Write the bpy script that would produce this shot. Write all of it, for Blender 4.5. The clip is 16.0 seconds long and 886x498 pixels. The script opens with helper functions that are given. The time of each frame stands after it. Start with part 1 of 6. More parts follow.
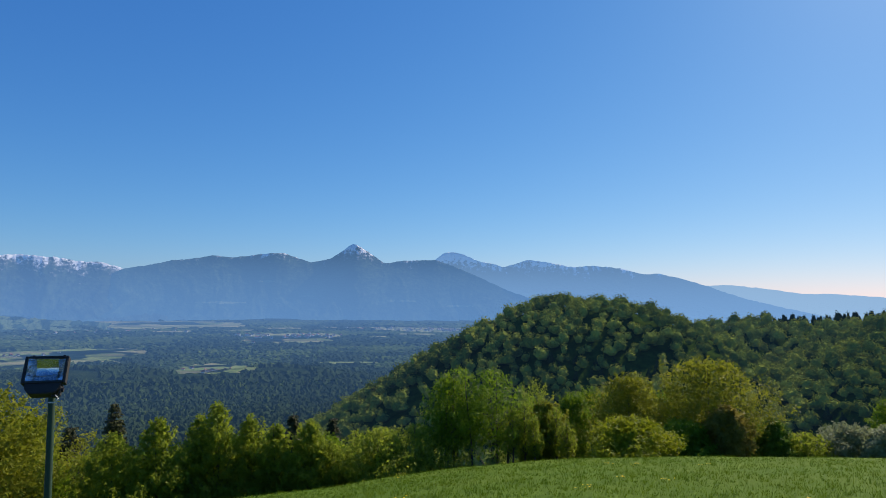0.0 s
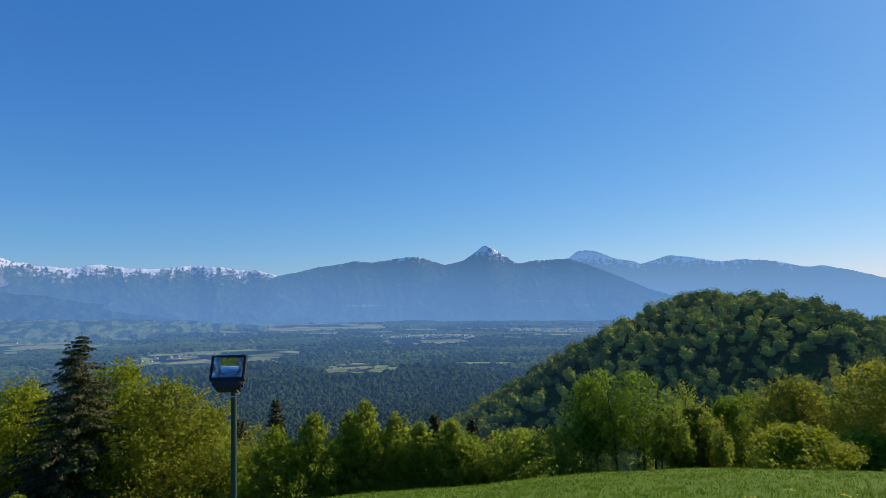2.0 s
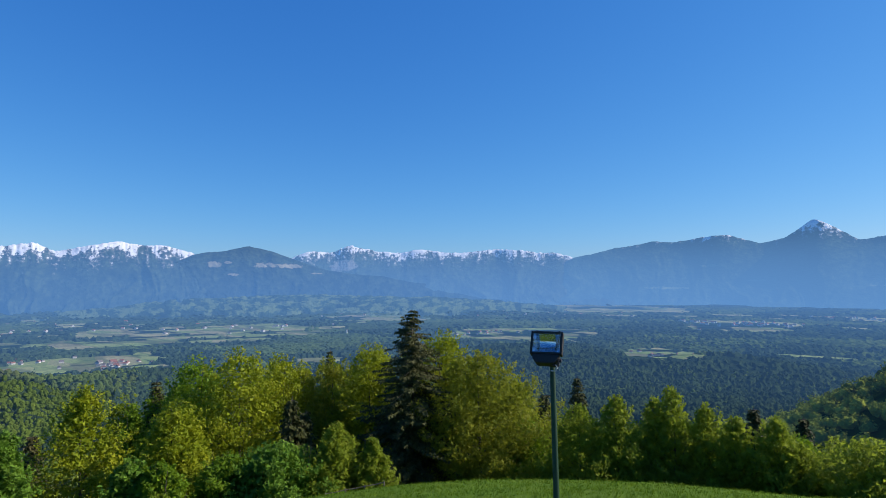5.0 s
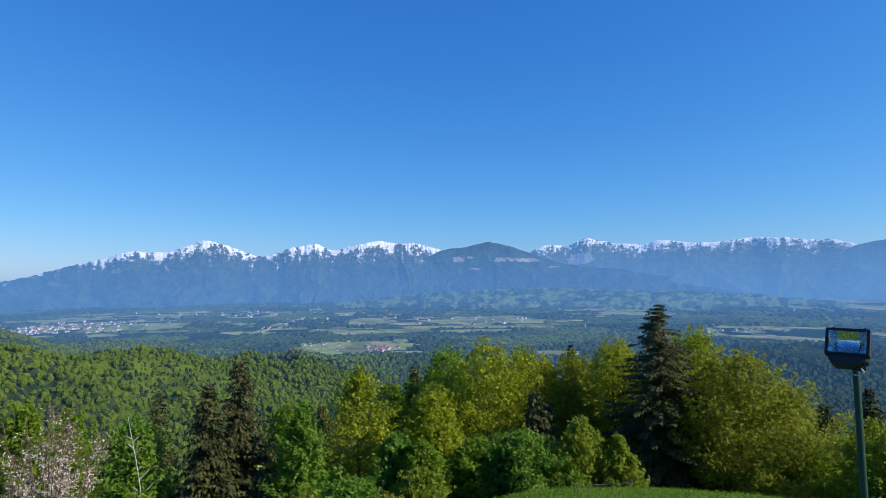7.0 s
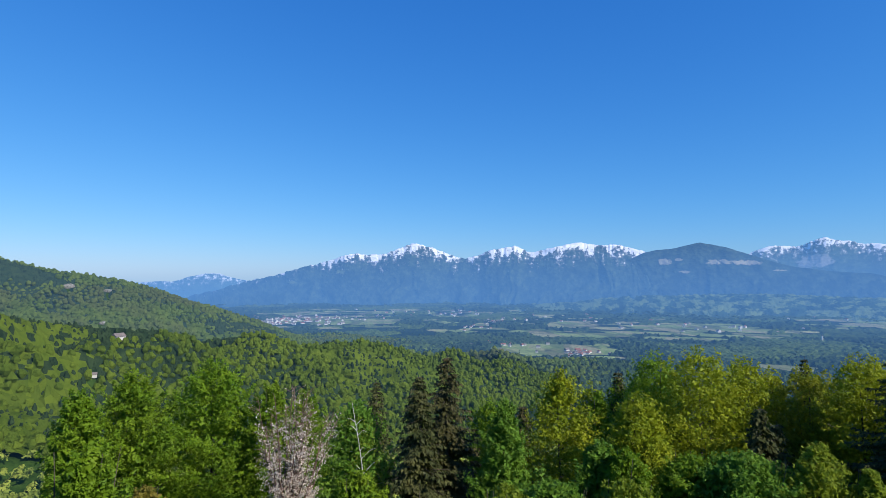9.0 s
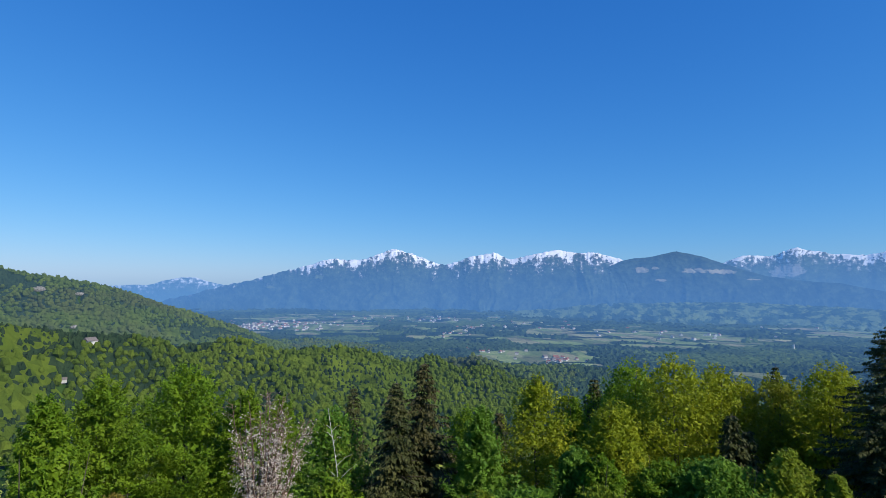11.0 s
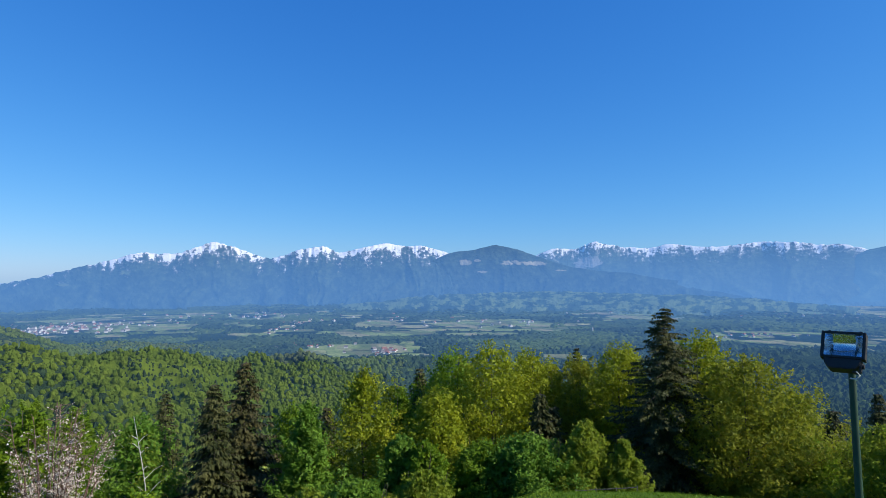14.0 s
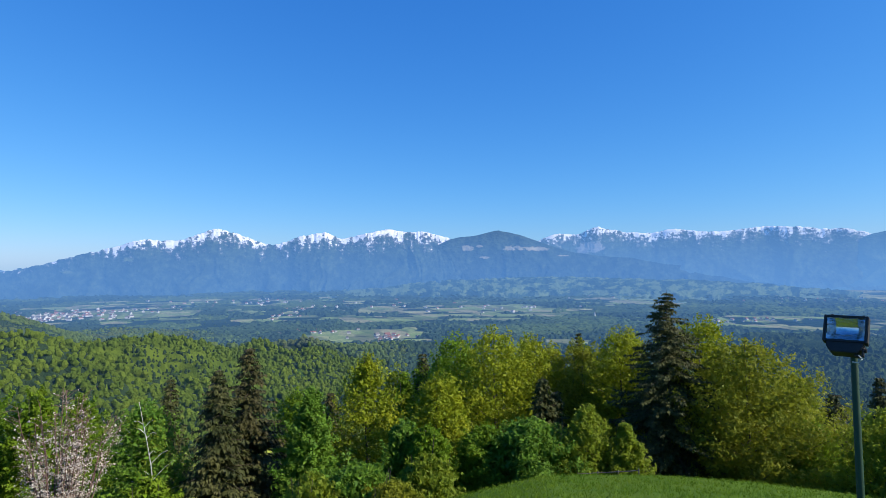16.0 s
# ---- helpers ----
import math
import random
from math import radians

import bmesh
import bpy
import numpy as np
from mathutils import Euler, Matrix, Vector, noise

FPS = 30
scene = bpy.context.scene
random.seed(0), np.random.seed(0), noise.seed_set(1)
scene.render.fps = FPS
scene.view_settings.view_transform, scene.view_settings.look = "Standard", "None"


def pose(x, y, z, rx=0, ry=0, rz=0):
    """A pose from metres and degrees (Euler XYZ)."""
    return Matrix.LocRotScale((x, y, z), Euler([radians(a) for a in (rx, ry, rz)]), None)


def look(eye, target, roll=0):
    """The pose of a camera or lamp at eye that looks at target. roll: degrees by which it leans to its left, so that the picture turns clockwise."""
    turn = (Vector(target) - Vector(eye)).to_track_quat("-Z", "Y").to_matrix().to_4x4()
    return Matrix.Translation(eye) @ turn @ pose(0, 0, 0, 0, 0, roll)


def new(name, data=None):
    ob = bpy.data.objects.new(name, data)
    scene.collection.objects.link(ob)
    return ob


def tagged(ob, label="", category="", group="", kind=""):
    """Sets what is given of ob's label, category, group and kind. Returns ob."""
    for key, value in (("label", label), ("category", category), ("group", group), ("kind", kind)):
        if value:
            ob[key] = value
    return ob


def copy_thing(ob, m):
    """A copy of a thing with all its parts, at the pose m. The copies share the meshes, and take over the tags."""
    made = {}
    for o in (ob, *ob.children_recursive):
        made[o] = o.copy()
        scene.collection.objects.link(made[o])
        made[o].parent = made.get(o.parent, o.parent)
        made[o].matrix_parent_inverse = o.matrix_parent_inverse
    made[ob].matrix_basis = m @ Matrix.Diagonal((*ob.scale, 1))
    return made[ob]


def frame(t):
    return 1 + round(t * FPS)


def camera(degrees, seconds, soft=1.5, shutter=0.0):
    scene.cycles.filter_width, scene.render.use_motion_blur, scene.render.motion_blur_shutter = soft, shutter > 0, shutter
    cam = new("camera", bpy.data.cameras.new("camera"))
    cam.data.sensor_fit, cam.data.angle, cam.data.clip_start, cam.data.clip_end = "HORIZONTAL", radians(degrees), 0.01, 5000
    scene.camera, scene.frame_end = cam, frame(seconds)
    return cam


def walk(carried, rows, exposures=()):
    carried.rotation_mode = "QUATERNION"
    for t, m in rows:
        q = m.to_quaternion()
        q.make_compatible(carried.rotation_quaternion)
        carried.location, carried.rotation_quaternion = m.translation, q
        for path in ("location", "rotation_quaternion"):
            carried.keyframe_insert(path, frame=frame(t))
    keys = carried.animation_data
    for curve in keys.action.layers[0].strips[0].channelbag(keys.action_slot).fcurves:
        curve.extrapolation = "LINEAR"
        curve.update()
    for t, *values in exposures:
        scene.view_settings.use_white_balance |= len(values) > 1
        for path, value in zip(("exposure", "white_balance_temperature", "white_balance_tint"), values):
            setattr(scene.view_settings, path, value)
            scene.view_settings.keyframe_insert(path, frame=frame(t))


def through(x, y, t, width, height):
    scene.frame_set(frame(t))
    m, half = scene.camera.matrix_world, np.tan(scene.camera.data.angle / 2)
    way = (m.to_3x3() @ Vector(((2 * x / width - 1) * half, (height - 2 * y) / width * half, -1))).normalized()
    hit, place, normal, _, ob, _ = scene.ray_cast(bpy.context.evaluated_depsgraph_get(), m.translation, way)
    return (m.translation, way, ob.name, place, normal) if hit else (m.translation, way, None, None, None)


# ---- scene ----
cam = camera(73.8, 16.0, 0.8)
# seconds, eye x, y, z, yaw, pitch, roll: a turn on the spot with the camera held at arm's length
ROWS = [
    (0.0, -0.055, 0.389, 0.042, 0.01, 4.50, -0.72),
    (0.5, -0.087, 0.373, 0.035, 1.27, 4.48, -0.52),
    (1.0, -0.110, 0.372, 0.034, 4.53, 4.39, -0.42),
    (1.5, -0.129, 0.376, 0.037, 8.32, 4.41, -0.22),
    (2.0, -0.155, 0.374, 0.036, 12.85, 4.52, 0.44),
    (2.5, -0.182, 0.370, 0.033, 18.72, 4.55, 0.46),
    (3.0, -0.209, 0.361, 0.039, 24.24, 4.48, 0.39),
    (3.2, -0.218, 0.356, 0.037, 26.19, 4.42, 0.36),
    (3.9, -0.248, 0.335, 0.030, 32.60, 4.00, 0.28),
    (4.6, -0.279, 0.309, 0.021, 37.90, 3.25, 0.16),
    (5.3, -0.309, 0.286, 0.013, 43.33, 2.68, 0.05),
    (5.5, -0.318, 0.278, 0.011, 45.05, 2.61, 0.05),
    (6.0, -0.365, 0.232, 0.010, 51.73, 2.43, 0.58),
    (6.5, -0.382, 0.199, -0.002, 57.40, 2.37, 0.07),
    (7.0, -0.414, 0.153, -0.009, 63.65, 2.36, 0.62),
    (7.5, -0.431, 0.117, -0.005, 69.23, 2.45, -0.25),
    (8.0, -0.438, 0.089, -0.005, 74.01, 2.45, -0.29),
    (8.5, -0.440, 0.064, -0.006, 78.69, 2.62, 0.01),
    (8.7, -0.440, 0.055, -0.006, 80.56, 2.62, 0.03),
    (9.2, -0.438, 0.040, -0.007, 83.80, 2.72, -0.05),
    (9.75, -0.430, 0.042, -0.008, 85.00, 2.92, -0.25),
    (10.3, -0.412, 0.070, -0.010, 83.90, 3.12, -0.45),
    (10.8, -0.396, 0.104, -0.011, 81.75, 3.25, -0.52),
    (11.0, -0.390, 0.116, -0.011, 80.77, 3.26, -0.52),
    (11.5, -0.382, 0.143, -0.011, 78.68, 3.34, -0.36),
    (12.0, -0.373, 0.172, -0.012, 75.48, 3.47, -0.97),
    (12.5, -0.363, 0.210, -0.013, 70.79, 3.41, -0.71),
    (13.0, -0.353, 0.241, -0.016, 66.14, 3.43, -0.43),
    (13.5, -0.349, 0.250, -0.022, 64.03, 3.19, -0.28),
    (14.0, -0.354, 0.246, -0.030, 64.33, 2.64, 0.28),
    (14.5, -0.358, 0.242, -0.046, 64.58, 2.17, 0.34),
    (15.0, -0.359, 0.245, -0.031, 64.50, 1.73, 0.58),
    (15.5, -0.347, 0.252, -0.028, 64.65, 1.49, 0.73),
    (16.0, -0.358, 0.248, -0.032, 64.55, 1.26, 0.50),]
walk(cam, [(t, pose(x, y, z, 90 + pitch, roll, yaw)) for t, x, y, z, yaw, pitch, roll in ROWS],
     [(0.0, 0.14, 7600, 15), (3.0, 0.16, 7400, 14), (5.5, 0.28, 6950, 12), (8.5, 0.31, 6650, 11), (11.0, 0.16, 6580, 11), (12.5, 0.32, 6680, 11), (14.0, 0.33, 6720, 11), (16.0, 0.44, 6760, 12)])

# ---------------------------------------------------------------- light
SKY_TONE = ((1.34, 0.362), (0.82, 0.535), (0.52, 0.838))
SUN_AZ, SUN_EL = -43.0, 36.0          # bearing like a yaw (left is positive), height above the horizon
world = bpy.data.worlds.new("sky")
scene.world = world
world.use_nodes = True
wn, wl = world.node_tree.nodes, world.node_tree.links
sky = wn.new("ShaderNodeTexSky")
sky.sky_type, sky.sun_disc = "NISHITA", False
sky.sun_elevation, sky.sun_rotation = radians(SUN_EL), radians(-SUN_AZ)
sky.altitude, sky.air_density, sky.dust_density, sky.ozone_density = 800, 1.0, 0.5, 2.0
split, join = wn.new("ShaderNodeSeparateColor"), wn.new("ShaderNodeCombineColor")
wl.new(sky.outputs[0], split.inputs[0])
# the deep, clean blue of dry spring air: (depth, gain) for red, green and blue
for k, (depth, gain) in enumerate(SKY_TONE):
    low, power, high = (wn.new("ShaderNodeMath") for _ in range(3))
    low.operation, power.operation, high.operation = "MULTIPLY", "POWER", "MULTIPLY"
    low.inputs[1].default_value, power.inputs[1].default_value, high.inputs[1].default_value = 0.12, depth, gain
    wl.new(split.outputs[k], low.inputs[0]), wl.new(low.outputs[0], power.inputs[0])
    wl.new(power.outputs[0], high.inputs[0]), wl.new(high.outputs[0], join.inputs[k])
wl.new(join.outputs[0], wn["Background"].inputs[0])
wn["Background"].inputs[1].default_value = 1.0

sun_data = bpy.data.lights.new("sun", "SUN")
sun_data.energy, sun_data.angle, sun_data.color = 5.0, radians(0.53), (1.0, 0.94, 0.82)
sun = new("sun", sun_data)
_a, _e = radians(SUN_AZ), radians(SUN_EL)
SUN_DIR = Vector((-math.sin(_a) * math.cos(_e), math.cos(_a) * math.cos(_e), math.sin(_e)))
sun.matrix_world = look((0, 0, 60), Vector((0, 0, 60)) - SUN_DIR)


# ---------------------------------------------------------------- materials
class Mat:
    """A node material with short calls for the usual nodes."""

    def __init__(self, name):
        self.m = bpy.data.materials.new(name)
        self.m.use_nodes = True
        self.n, self.l = self.m.node_tree.nodes, self.m.node_tree.links
        self.p, self.out = self.n["Principled BSDF"], self.n["Material Output"]

    def node(self, kind, **inputs):
        nd = self.n.new(kind)
        for k, v in inputs.items():
            self.put(nd.inputs[k.replace("_", " ")], v)
        return nd

    def put(self, socket, v):
        if hasattr(v, "is_output"):
            self.l.new(v, socket)
        elif isinstance(v, tuple) and len(v) == 3 and socket.type == "RGBA":
            socket.default_value = (*v, 1)
        else:
            socket.default_value = v

    def set(self, **inputs):
        for k, v in inputs.items():
            self.put(self.p.inputs[k.replace("_", " ")], v)
        return self

    def where(self):
        return self.n.new("ShaderNodeNewGeometry").outputs["Position"]

    def local(self):
        return self.n.new("ShaderNodeTexCoord").outputs["Object"]

    def noise(self, vec, scale, detail=4.0, rough=0.55):
        return self.node("ShaderNodeTexNoise", Vector=vec, Scale=scale, Detail=detail, Roughness=rough).outputs["Fac"]

    def cells(self, vec, scale):
        return self.node("ShaderNodeTexVoronoi", Vector=vec, Scale=scale)

    def ramp(self, fac, stops):
        nd = self.n.new("ShaderNodeValToRGB")
        els = nd.color_ramp.elements
        while len(els) < len(stops):
            els.new(0.5)
        for e, (at, c) in zip(els, stops):
            e.position = at
            e.color = (*c, 1) if isinstance(c, tuple) else (c, c, c, 1)
        self.l.new(fac, nd.inputs[0])
        return nd.outputs[0]

    def mix(self, fac, a, b, mode="MIX"):
        nd = self.n.new("ShaderNodeMix")
        nd.data_type, nd.blend_type = "RGBA", mode
        self.put(nd.inputs[0], fac), self.put(nd.inputs[6], a), self.put(nd.inputs[7], b)
        return nd.outputs[2]

    def math(self, op, a, b=0.0, clamp=False):
        nd = self.n.new("ShaderNodeMath")
        nd.operation, nd.use_clamp = op, clamp
        self.put(nd.inputs[0], a), self.put(nd.inputs[1], b)
        return nd.outputs[0]

    def scaled(self, vec, s):
        nd = self.n.new("ShaderNodeMapping")
        self.put(nd.inputs["Vector"], vec)
        nd.inputs["Scale"].default_value = s
        return nd.outputs[0]

    def bump(self, height, strength, distance):
        b = self.node("ShaderNodeBump", Height=height, Strength=strength, Distance=distance)
        self.l.new(b.outputs[0], self.p.inputs["Normal"])
        return self

    def rnd(self):
        return self.n.new("ShaderNodeNewGeometry").outputs["Random Per Island"]

    def one(self):
        return self.n.new("ShaderNodeObjectInfo").outputs["Random"]

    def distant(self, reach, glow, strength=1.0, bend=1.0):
        """Paints haze into the material: a blue glow replaces the surface with distance from the hilltop."""
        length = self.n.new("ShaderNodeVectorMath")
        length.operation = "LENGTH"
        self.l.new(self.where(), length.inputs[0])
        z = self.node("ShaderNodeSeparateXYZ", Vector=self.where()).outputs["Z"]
        # the painted haze is thicker low down than on the heights
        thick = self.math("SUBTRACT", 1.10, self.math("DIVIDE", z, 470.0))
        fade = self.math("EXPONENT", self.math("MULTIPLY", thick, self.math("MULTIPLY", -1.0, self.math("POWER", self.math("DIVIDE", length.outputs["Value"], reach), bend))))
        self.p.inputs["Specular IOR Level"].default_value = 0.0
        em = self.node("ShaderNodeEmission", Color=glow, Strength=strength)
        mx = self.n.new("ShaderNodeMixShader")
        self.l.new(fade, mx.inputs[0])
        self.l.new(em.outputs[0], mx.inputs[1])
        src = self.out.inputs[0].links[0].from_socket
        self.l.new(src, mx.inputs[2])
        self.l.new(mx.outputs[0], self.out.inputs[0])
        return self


# colour and range of the haze painted as a glow into far materials
HAZE_GLOW = (0.090, 0.256, 0.605)
HAZE_REACH = 5200.0


def leaf_material(name, dark, light, tip, through=0.35):
    m = Mat(name)
    big = m.noise(m.where(), 0.55, 3.0)
    c = m.mix(m.ramp(m.rnd(), [(0.0, 0.0), (1.0, 1.0)]), dark, light)
    c = m.mix(m.ramp(big, [(0.42, 0.0), (0.68, 0.75)]), c, tip)
    m.set(Base_Color=c, Roughness=0.55)
    m.p.inputs["Specular IOR Level"].default_value = 0.12
    tr = m.node("ShaderNodeBsdfTranslucent", Color=m.mix(0.5, c, tip))
    mx = m.n.new("ShaderNodeMixShader")
    mx.inputs[0].default_value = through
    m.l.new(m.p.outputs[0], mx.inputs[1])
    m.l.new(tr.outputs[0], mx.inputs[2])
    m.l.new(mx.outputs[0], m.out.inputs[0])
    return m


LEAF = {
    "beech": leaf_material("beech_leaves", (0.083, 0.170, 0.012), (0.149, 0.263, 0.017), (0.211, 0.313, 0.022), 0.44).m,
    # copy of beech, darkened in colour to match the view's darker left side
    "darkened_beech": leaf_material("darkened_beech_leaves", (0.076, 0.152, 0.011), (0.138, 0.238, 0.014), (0.193, 0.284, 0.019), 0.36).m,
    "yellow": leaf_material("young_yellow_leaves", (0.148, 0.206, 0.012), (0.255, 0.313, 0.017), (0.335, 0.362, 0.022), 0.40).m,
    "olive": leaf_material("olive_leaves", (0.134, 0.172, 0.015), (0.220, 0.258, 0.022), (0.286, 0.296, 0.031), 0.48).m,
    "bright": leaf_material("bright_leaves", (0.061, 0.143, 0.018), (0.131, 0.267, 0.031), (0.190, 0.319, 0.038), 0.44).m,
    "birch": leaf_material("birch_leaves", (0.150, 0.212, 0.022), (0.240, 0.320, 0.032), (0.290, 0.355, 0.038), 0.58).m,
    "pale": leaf_material("pale_leaves", (0.160, 0.200, 0.095), (0.280, 0.330, 0.160), (0.360, 0.400, 0.210)).m,
    "rust": leaf_material("rusty_young_leaves", (0.163, 0.156, 0.027), (0.275, 0.225, 0.044), (0.325, 0.269, 0.056), 0.50).m,
    "spruce": leaf_material("spruce_needles", (0.026, 0.036, 0.013), (0.062, 0.072, 0.022), (0.092, 0.094, 0.032), 0.16).m,
    "brown_spruce": leaf_material("brownish_spruce_needles", (0.032, 0.036, 0.013), (0.074, 0.072, 0.024), (0.104, 0.086, 0.036), 0.12).m,
    "blossom": leaf_material("white_blossom", (0.46, 0.40, 0.33), (0.76, 0.71, 0.63), (0.60, 0.52, 0.44), 0.30).m,
}


def bark(name, dark, light, scale=6.0):
    m = Mat(name)
    v = m.scaled(m.local(), (1, 1, 0.25))
    f = m.noise(v, scale, 6.0, 0.65)
    m.set(Base_Color=m.ramp(f, [(0.35, dark), (0.7, light)]), Roughness=0.9)
    return m.bump(f, 0.6, 0.03).m


BARK = bark("grey_bark", (0.040, 0.033, 0.024), (0.13, 0.11, 0.085))
BARK_DARK = bark("dark_bark", (0.03, 0.025, 0.02), (0.10, 0.08, 0.06))
BARK_WHITE = bark("white_birch_bark", (0.30, 0.29, 0.27), (0.75, 0.73, 0.69), 4.0)
BARK_RED = bark("reddish_twigs", (0.10, 0.055, 0.04), (0.26, 0.17, 0.13))

m = Mat("meadow_grass")
w = m.where()
fine, broad = m.noise(w, 9.0, 6.0, 0.7), m.noise(w, 0.25, 4.0)
c = m.ramp(fine, [(0.3, (0.028, 0.066, 0.005)), (0.55, (0.068, 0.136, 0.010)), (0.8, (0.128, 0.200, 0.018))])
c = m.mix(m.ramp(broad, [(0.4, 0.0), (0.7, 0.5)]), c, (0.110, 0.165, 0.022))
m.set(Base_Color=c, Roughness=0.95).bump(fine, 0.8, 0.06)
m.p.inputs["Specular IOR Level"].default_value = 0.08
GRASS = m.m

m = Mat("woodland_floor")
w = m.where()
f = m.noise(w, 0.12, 6.0, 0.65)
m.set(Base_Color=m.ramp(f, [(0.35, (0.018, 0.040, 0.007)), (0.7, (0.045, 0.085, 0.014))]), Roughness=0.95)
m.p.inputs["Specular IOR Level"].default_value = 0.05
m.bump(f, 0.7, 2.0)
# a trace of the blue haze glow is painted in here too
WOODLAND = m.distant(18000.0, HAZE_GLOW).m


def far_foliage(name, dark, light, reach=HAZE_REACH, through=0.0, late=0.0):
    m = Mat(name)
    c = m.mix(m.ramp(m.noise(m.where(), 0.11, 2.0), [(0.35, 0.0), (0.65, 1.0)]), dark, light)
    c = m.mix(m.math("MULTIPLY", m.rnd(), 0.45), c, light)
    c = m.mix(m.ramp(m.noise(m.where(), 0.012, 3.0), [(0.4, 0.0), (0.65, 0.6)]), c, light)
    if late:
        # trees still bare or barely in bud
        c = m.mix(m.ramp(m.noise(m.where(), 0.009, 4.0, 0.6), [(0.50, 0.0), (0.62, late)]), c, (0.115, 0.098, 0.050))
    m.set(Base_Color=c, Roughness=0.8).bump(m.noise(m.where(), 0.75, 3.0, 0.6), 1.0, 1.6)
    m.p.inputs["Specular IOR Level"].default_value = 0.05
    if through:
        tr = m.node("ShaderNodeBsdfTranslucent", Color=m.mix(0.5, c, light))
        mx = m.n.new("ShaderNodeMixShader")
        mx.inputs[0].default_value = through
        m.l.new(m.p.outputs[0], mx.inputs[1]), m.l.new(tr.outputs[0], mx.inputs[2]), m.l.new(mx.outputs[0], m.out.inputs[0])
    # blue haze is painted into the foliage as a glow by distance
    return (m.distant(reach, HAZE_GLOW, bend=1.32 if reach == HAZE_REACH else 1.0) if reach else m).m


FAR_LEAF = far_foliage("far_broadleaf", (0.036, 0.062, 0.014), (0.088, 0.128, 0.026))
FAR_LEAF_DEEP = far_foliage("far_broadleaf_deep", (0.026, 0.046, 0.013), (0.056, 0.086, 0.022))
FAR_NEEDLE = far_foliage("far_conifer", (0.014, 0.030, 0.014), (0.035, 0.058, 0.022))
# knoll, slope and hill woods: weaker painted haze, set by reach
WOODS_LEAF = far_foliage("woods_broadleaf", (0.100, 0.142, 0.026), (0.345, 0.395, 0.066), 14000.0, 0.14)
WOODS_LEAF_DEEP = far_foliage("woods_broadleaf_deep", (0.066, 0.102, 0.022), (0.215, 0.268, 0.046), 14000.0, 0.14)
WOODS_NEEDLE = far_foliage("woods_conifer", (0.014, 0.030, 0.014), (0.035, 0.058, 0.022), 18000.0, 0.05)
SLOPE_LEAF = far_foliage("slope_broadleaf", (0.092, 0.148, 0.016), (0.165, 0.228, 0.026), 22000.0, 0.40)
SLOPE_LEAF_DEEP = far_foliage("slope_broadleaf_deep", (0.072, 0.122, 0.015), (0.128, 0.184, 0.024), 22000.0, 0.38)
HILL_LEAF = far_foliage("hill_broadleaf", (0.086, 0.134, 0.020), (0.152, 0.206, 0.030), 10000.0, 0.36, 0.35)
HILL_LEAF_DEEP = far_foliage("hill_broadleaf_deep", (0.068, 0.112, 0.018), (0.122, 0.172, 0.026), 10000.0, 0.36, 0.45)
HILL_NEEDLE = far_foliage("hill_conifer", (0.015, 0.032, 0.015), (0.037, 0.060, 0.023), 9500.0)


# ---------------------------------------------------------------- helpers of this scene


def link(name, verts, faces, materials, slots=None, smooth=False, parent=None):
    """One mesh object from arrays of vertices and faces (all faces with the same number of corners)."""
    verts, faces = np.asarray(verts, np.float32), np.asarray(faces, np.int32)
    me = bpy.data.meshes.new(name)
    n, k = faces.shape
    me.vertices.add(len(verts)), me.loops.add(n * k), me.polygons.add(n)
    me.vertices.foreach_set("co", verts.ravel())
    me.loops.foreach_set("vertex_index", faces.ravel())
    me.polygons.foreach_set("loop_start", np.arange(0, n * k, k, dtype=np.int32))
    if slots is not None:
        me.polygons.foreach_set("material_index", np.asarray(slots, np.int32))
    me.polygons.foreach_set("use_smooth", np.full(n, smooth))
    for mt in materials if isinstance(materials, (list, tuple)) else [materials]:
        me.materials.append(mt)
    me.update(calc_edges=True)
    ob = new(name, me)
    if parent:
        ob.parent = parent
    return ob


def part(name, bm, material, parent, label=""):
    """A bmesh as one mesh object under a thing or under a part."""
    me = bpy.data.meshes.new(name)
    bm.normal_update()
    bm.to_mesh(me)
    bm.free()
    me.materials.append(material)
    ob = new(name, me)
    ob.parent = parent
    return tagged(ob, label)


def pieces_mesh(name, corners, material, parent=None):
    """Loose pieces (number, corners, 3) as one mesh."""
    n, k = corners.shape[:2]
    return link(name, corners.reshape(-1, 3), np.arange(k * n).reshape(n, k), material, parent=parent)


def value_noise(x, y, seed):
    x, y = np.asarray(x, float), np.asarray(y, float)
    xi, yi = np.floor(x).astype(np.int64), np.floor(y).astype(np.int64)
    fx, fy = x - xi, y - yi
    fx, fy = fx * fx * (3 - 2 * fx), fy * fy * (3 - 2 * fy)

    def corner(a, b):
        h = (a * 374761393 + b * 668265263 + seed * 1442695041) & 0x7FFFFFFF
        h = ((h ^ (h >> 13)) * 1274126177) & 0x7FFFFFFF
        return (h ^ (h >> 16)) % 65536 / 65535.0

    return (corner(xi, yi) * (1 - fx) + corner(xi + 1, yi) * fx) * (1 - fy) + (corner(xi, yi + 1) * (1 - fx) + corner(xi + 1, yi + 1) * fx) * fy


def fbm(x, y, seed, octaves=5, ridged=False):
    total, amp, norm = 0.0, 1.0, 0.0
    for o in range(octaves):
        v = value_noise(x * 2 ** o, y * 2 ** o, seed + 17 * o)
        v = 1 - abs(2 * v - 1) if ridged else v
        total, norm, amp = total + amp * v, norm + amp, amp * 0.5
    return total / norm


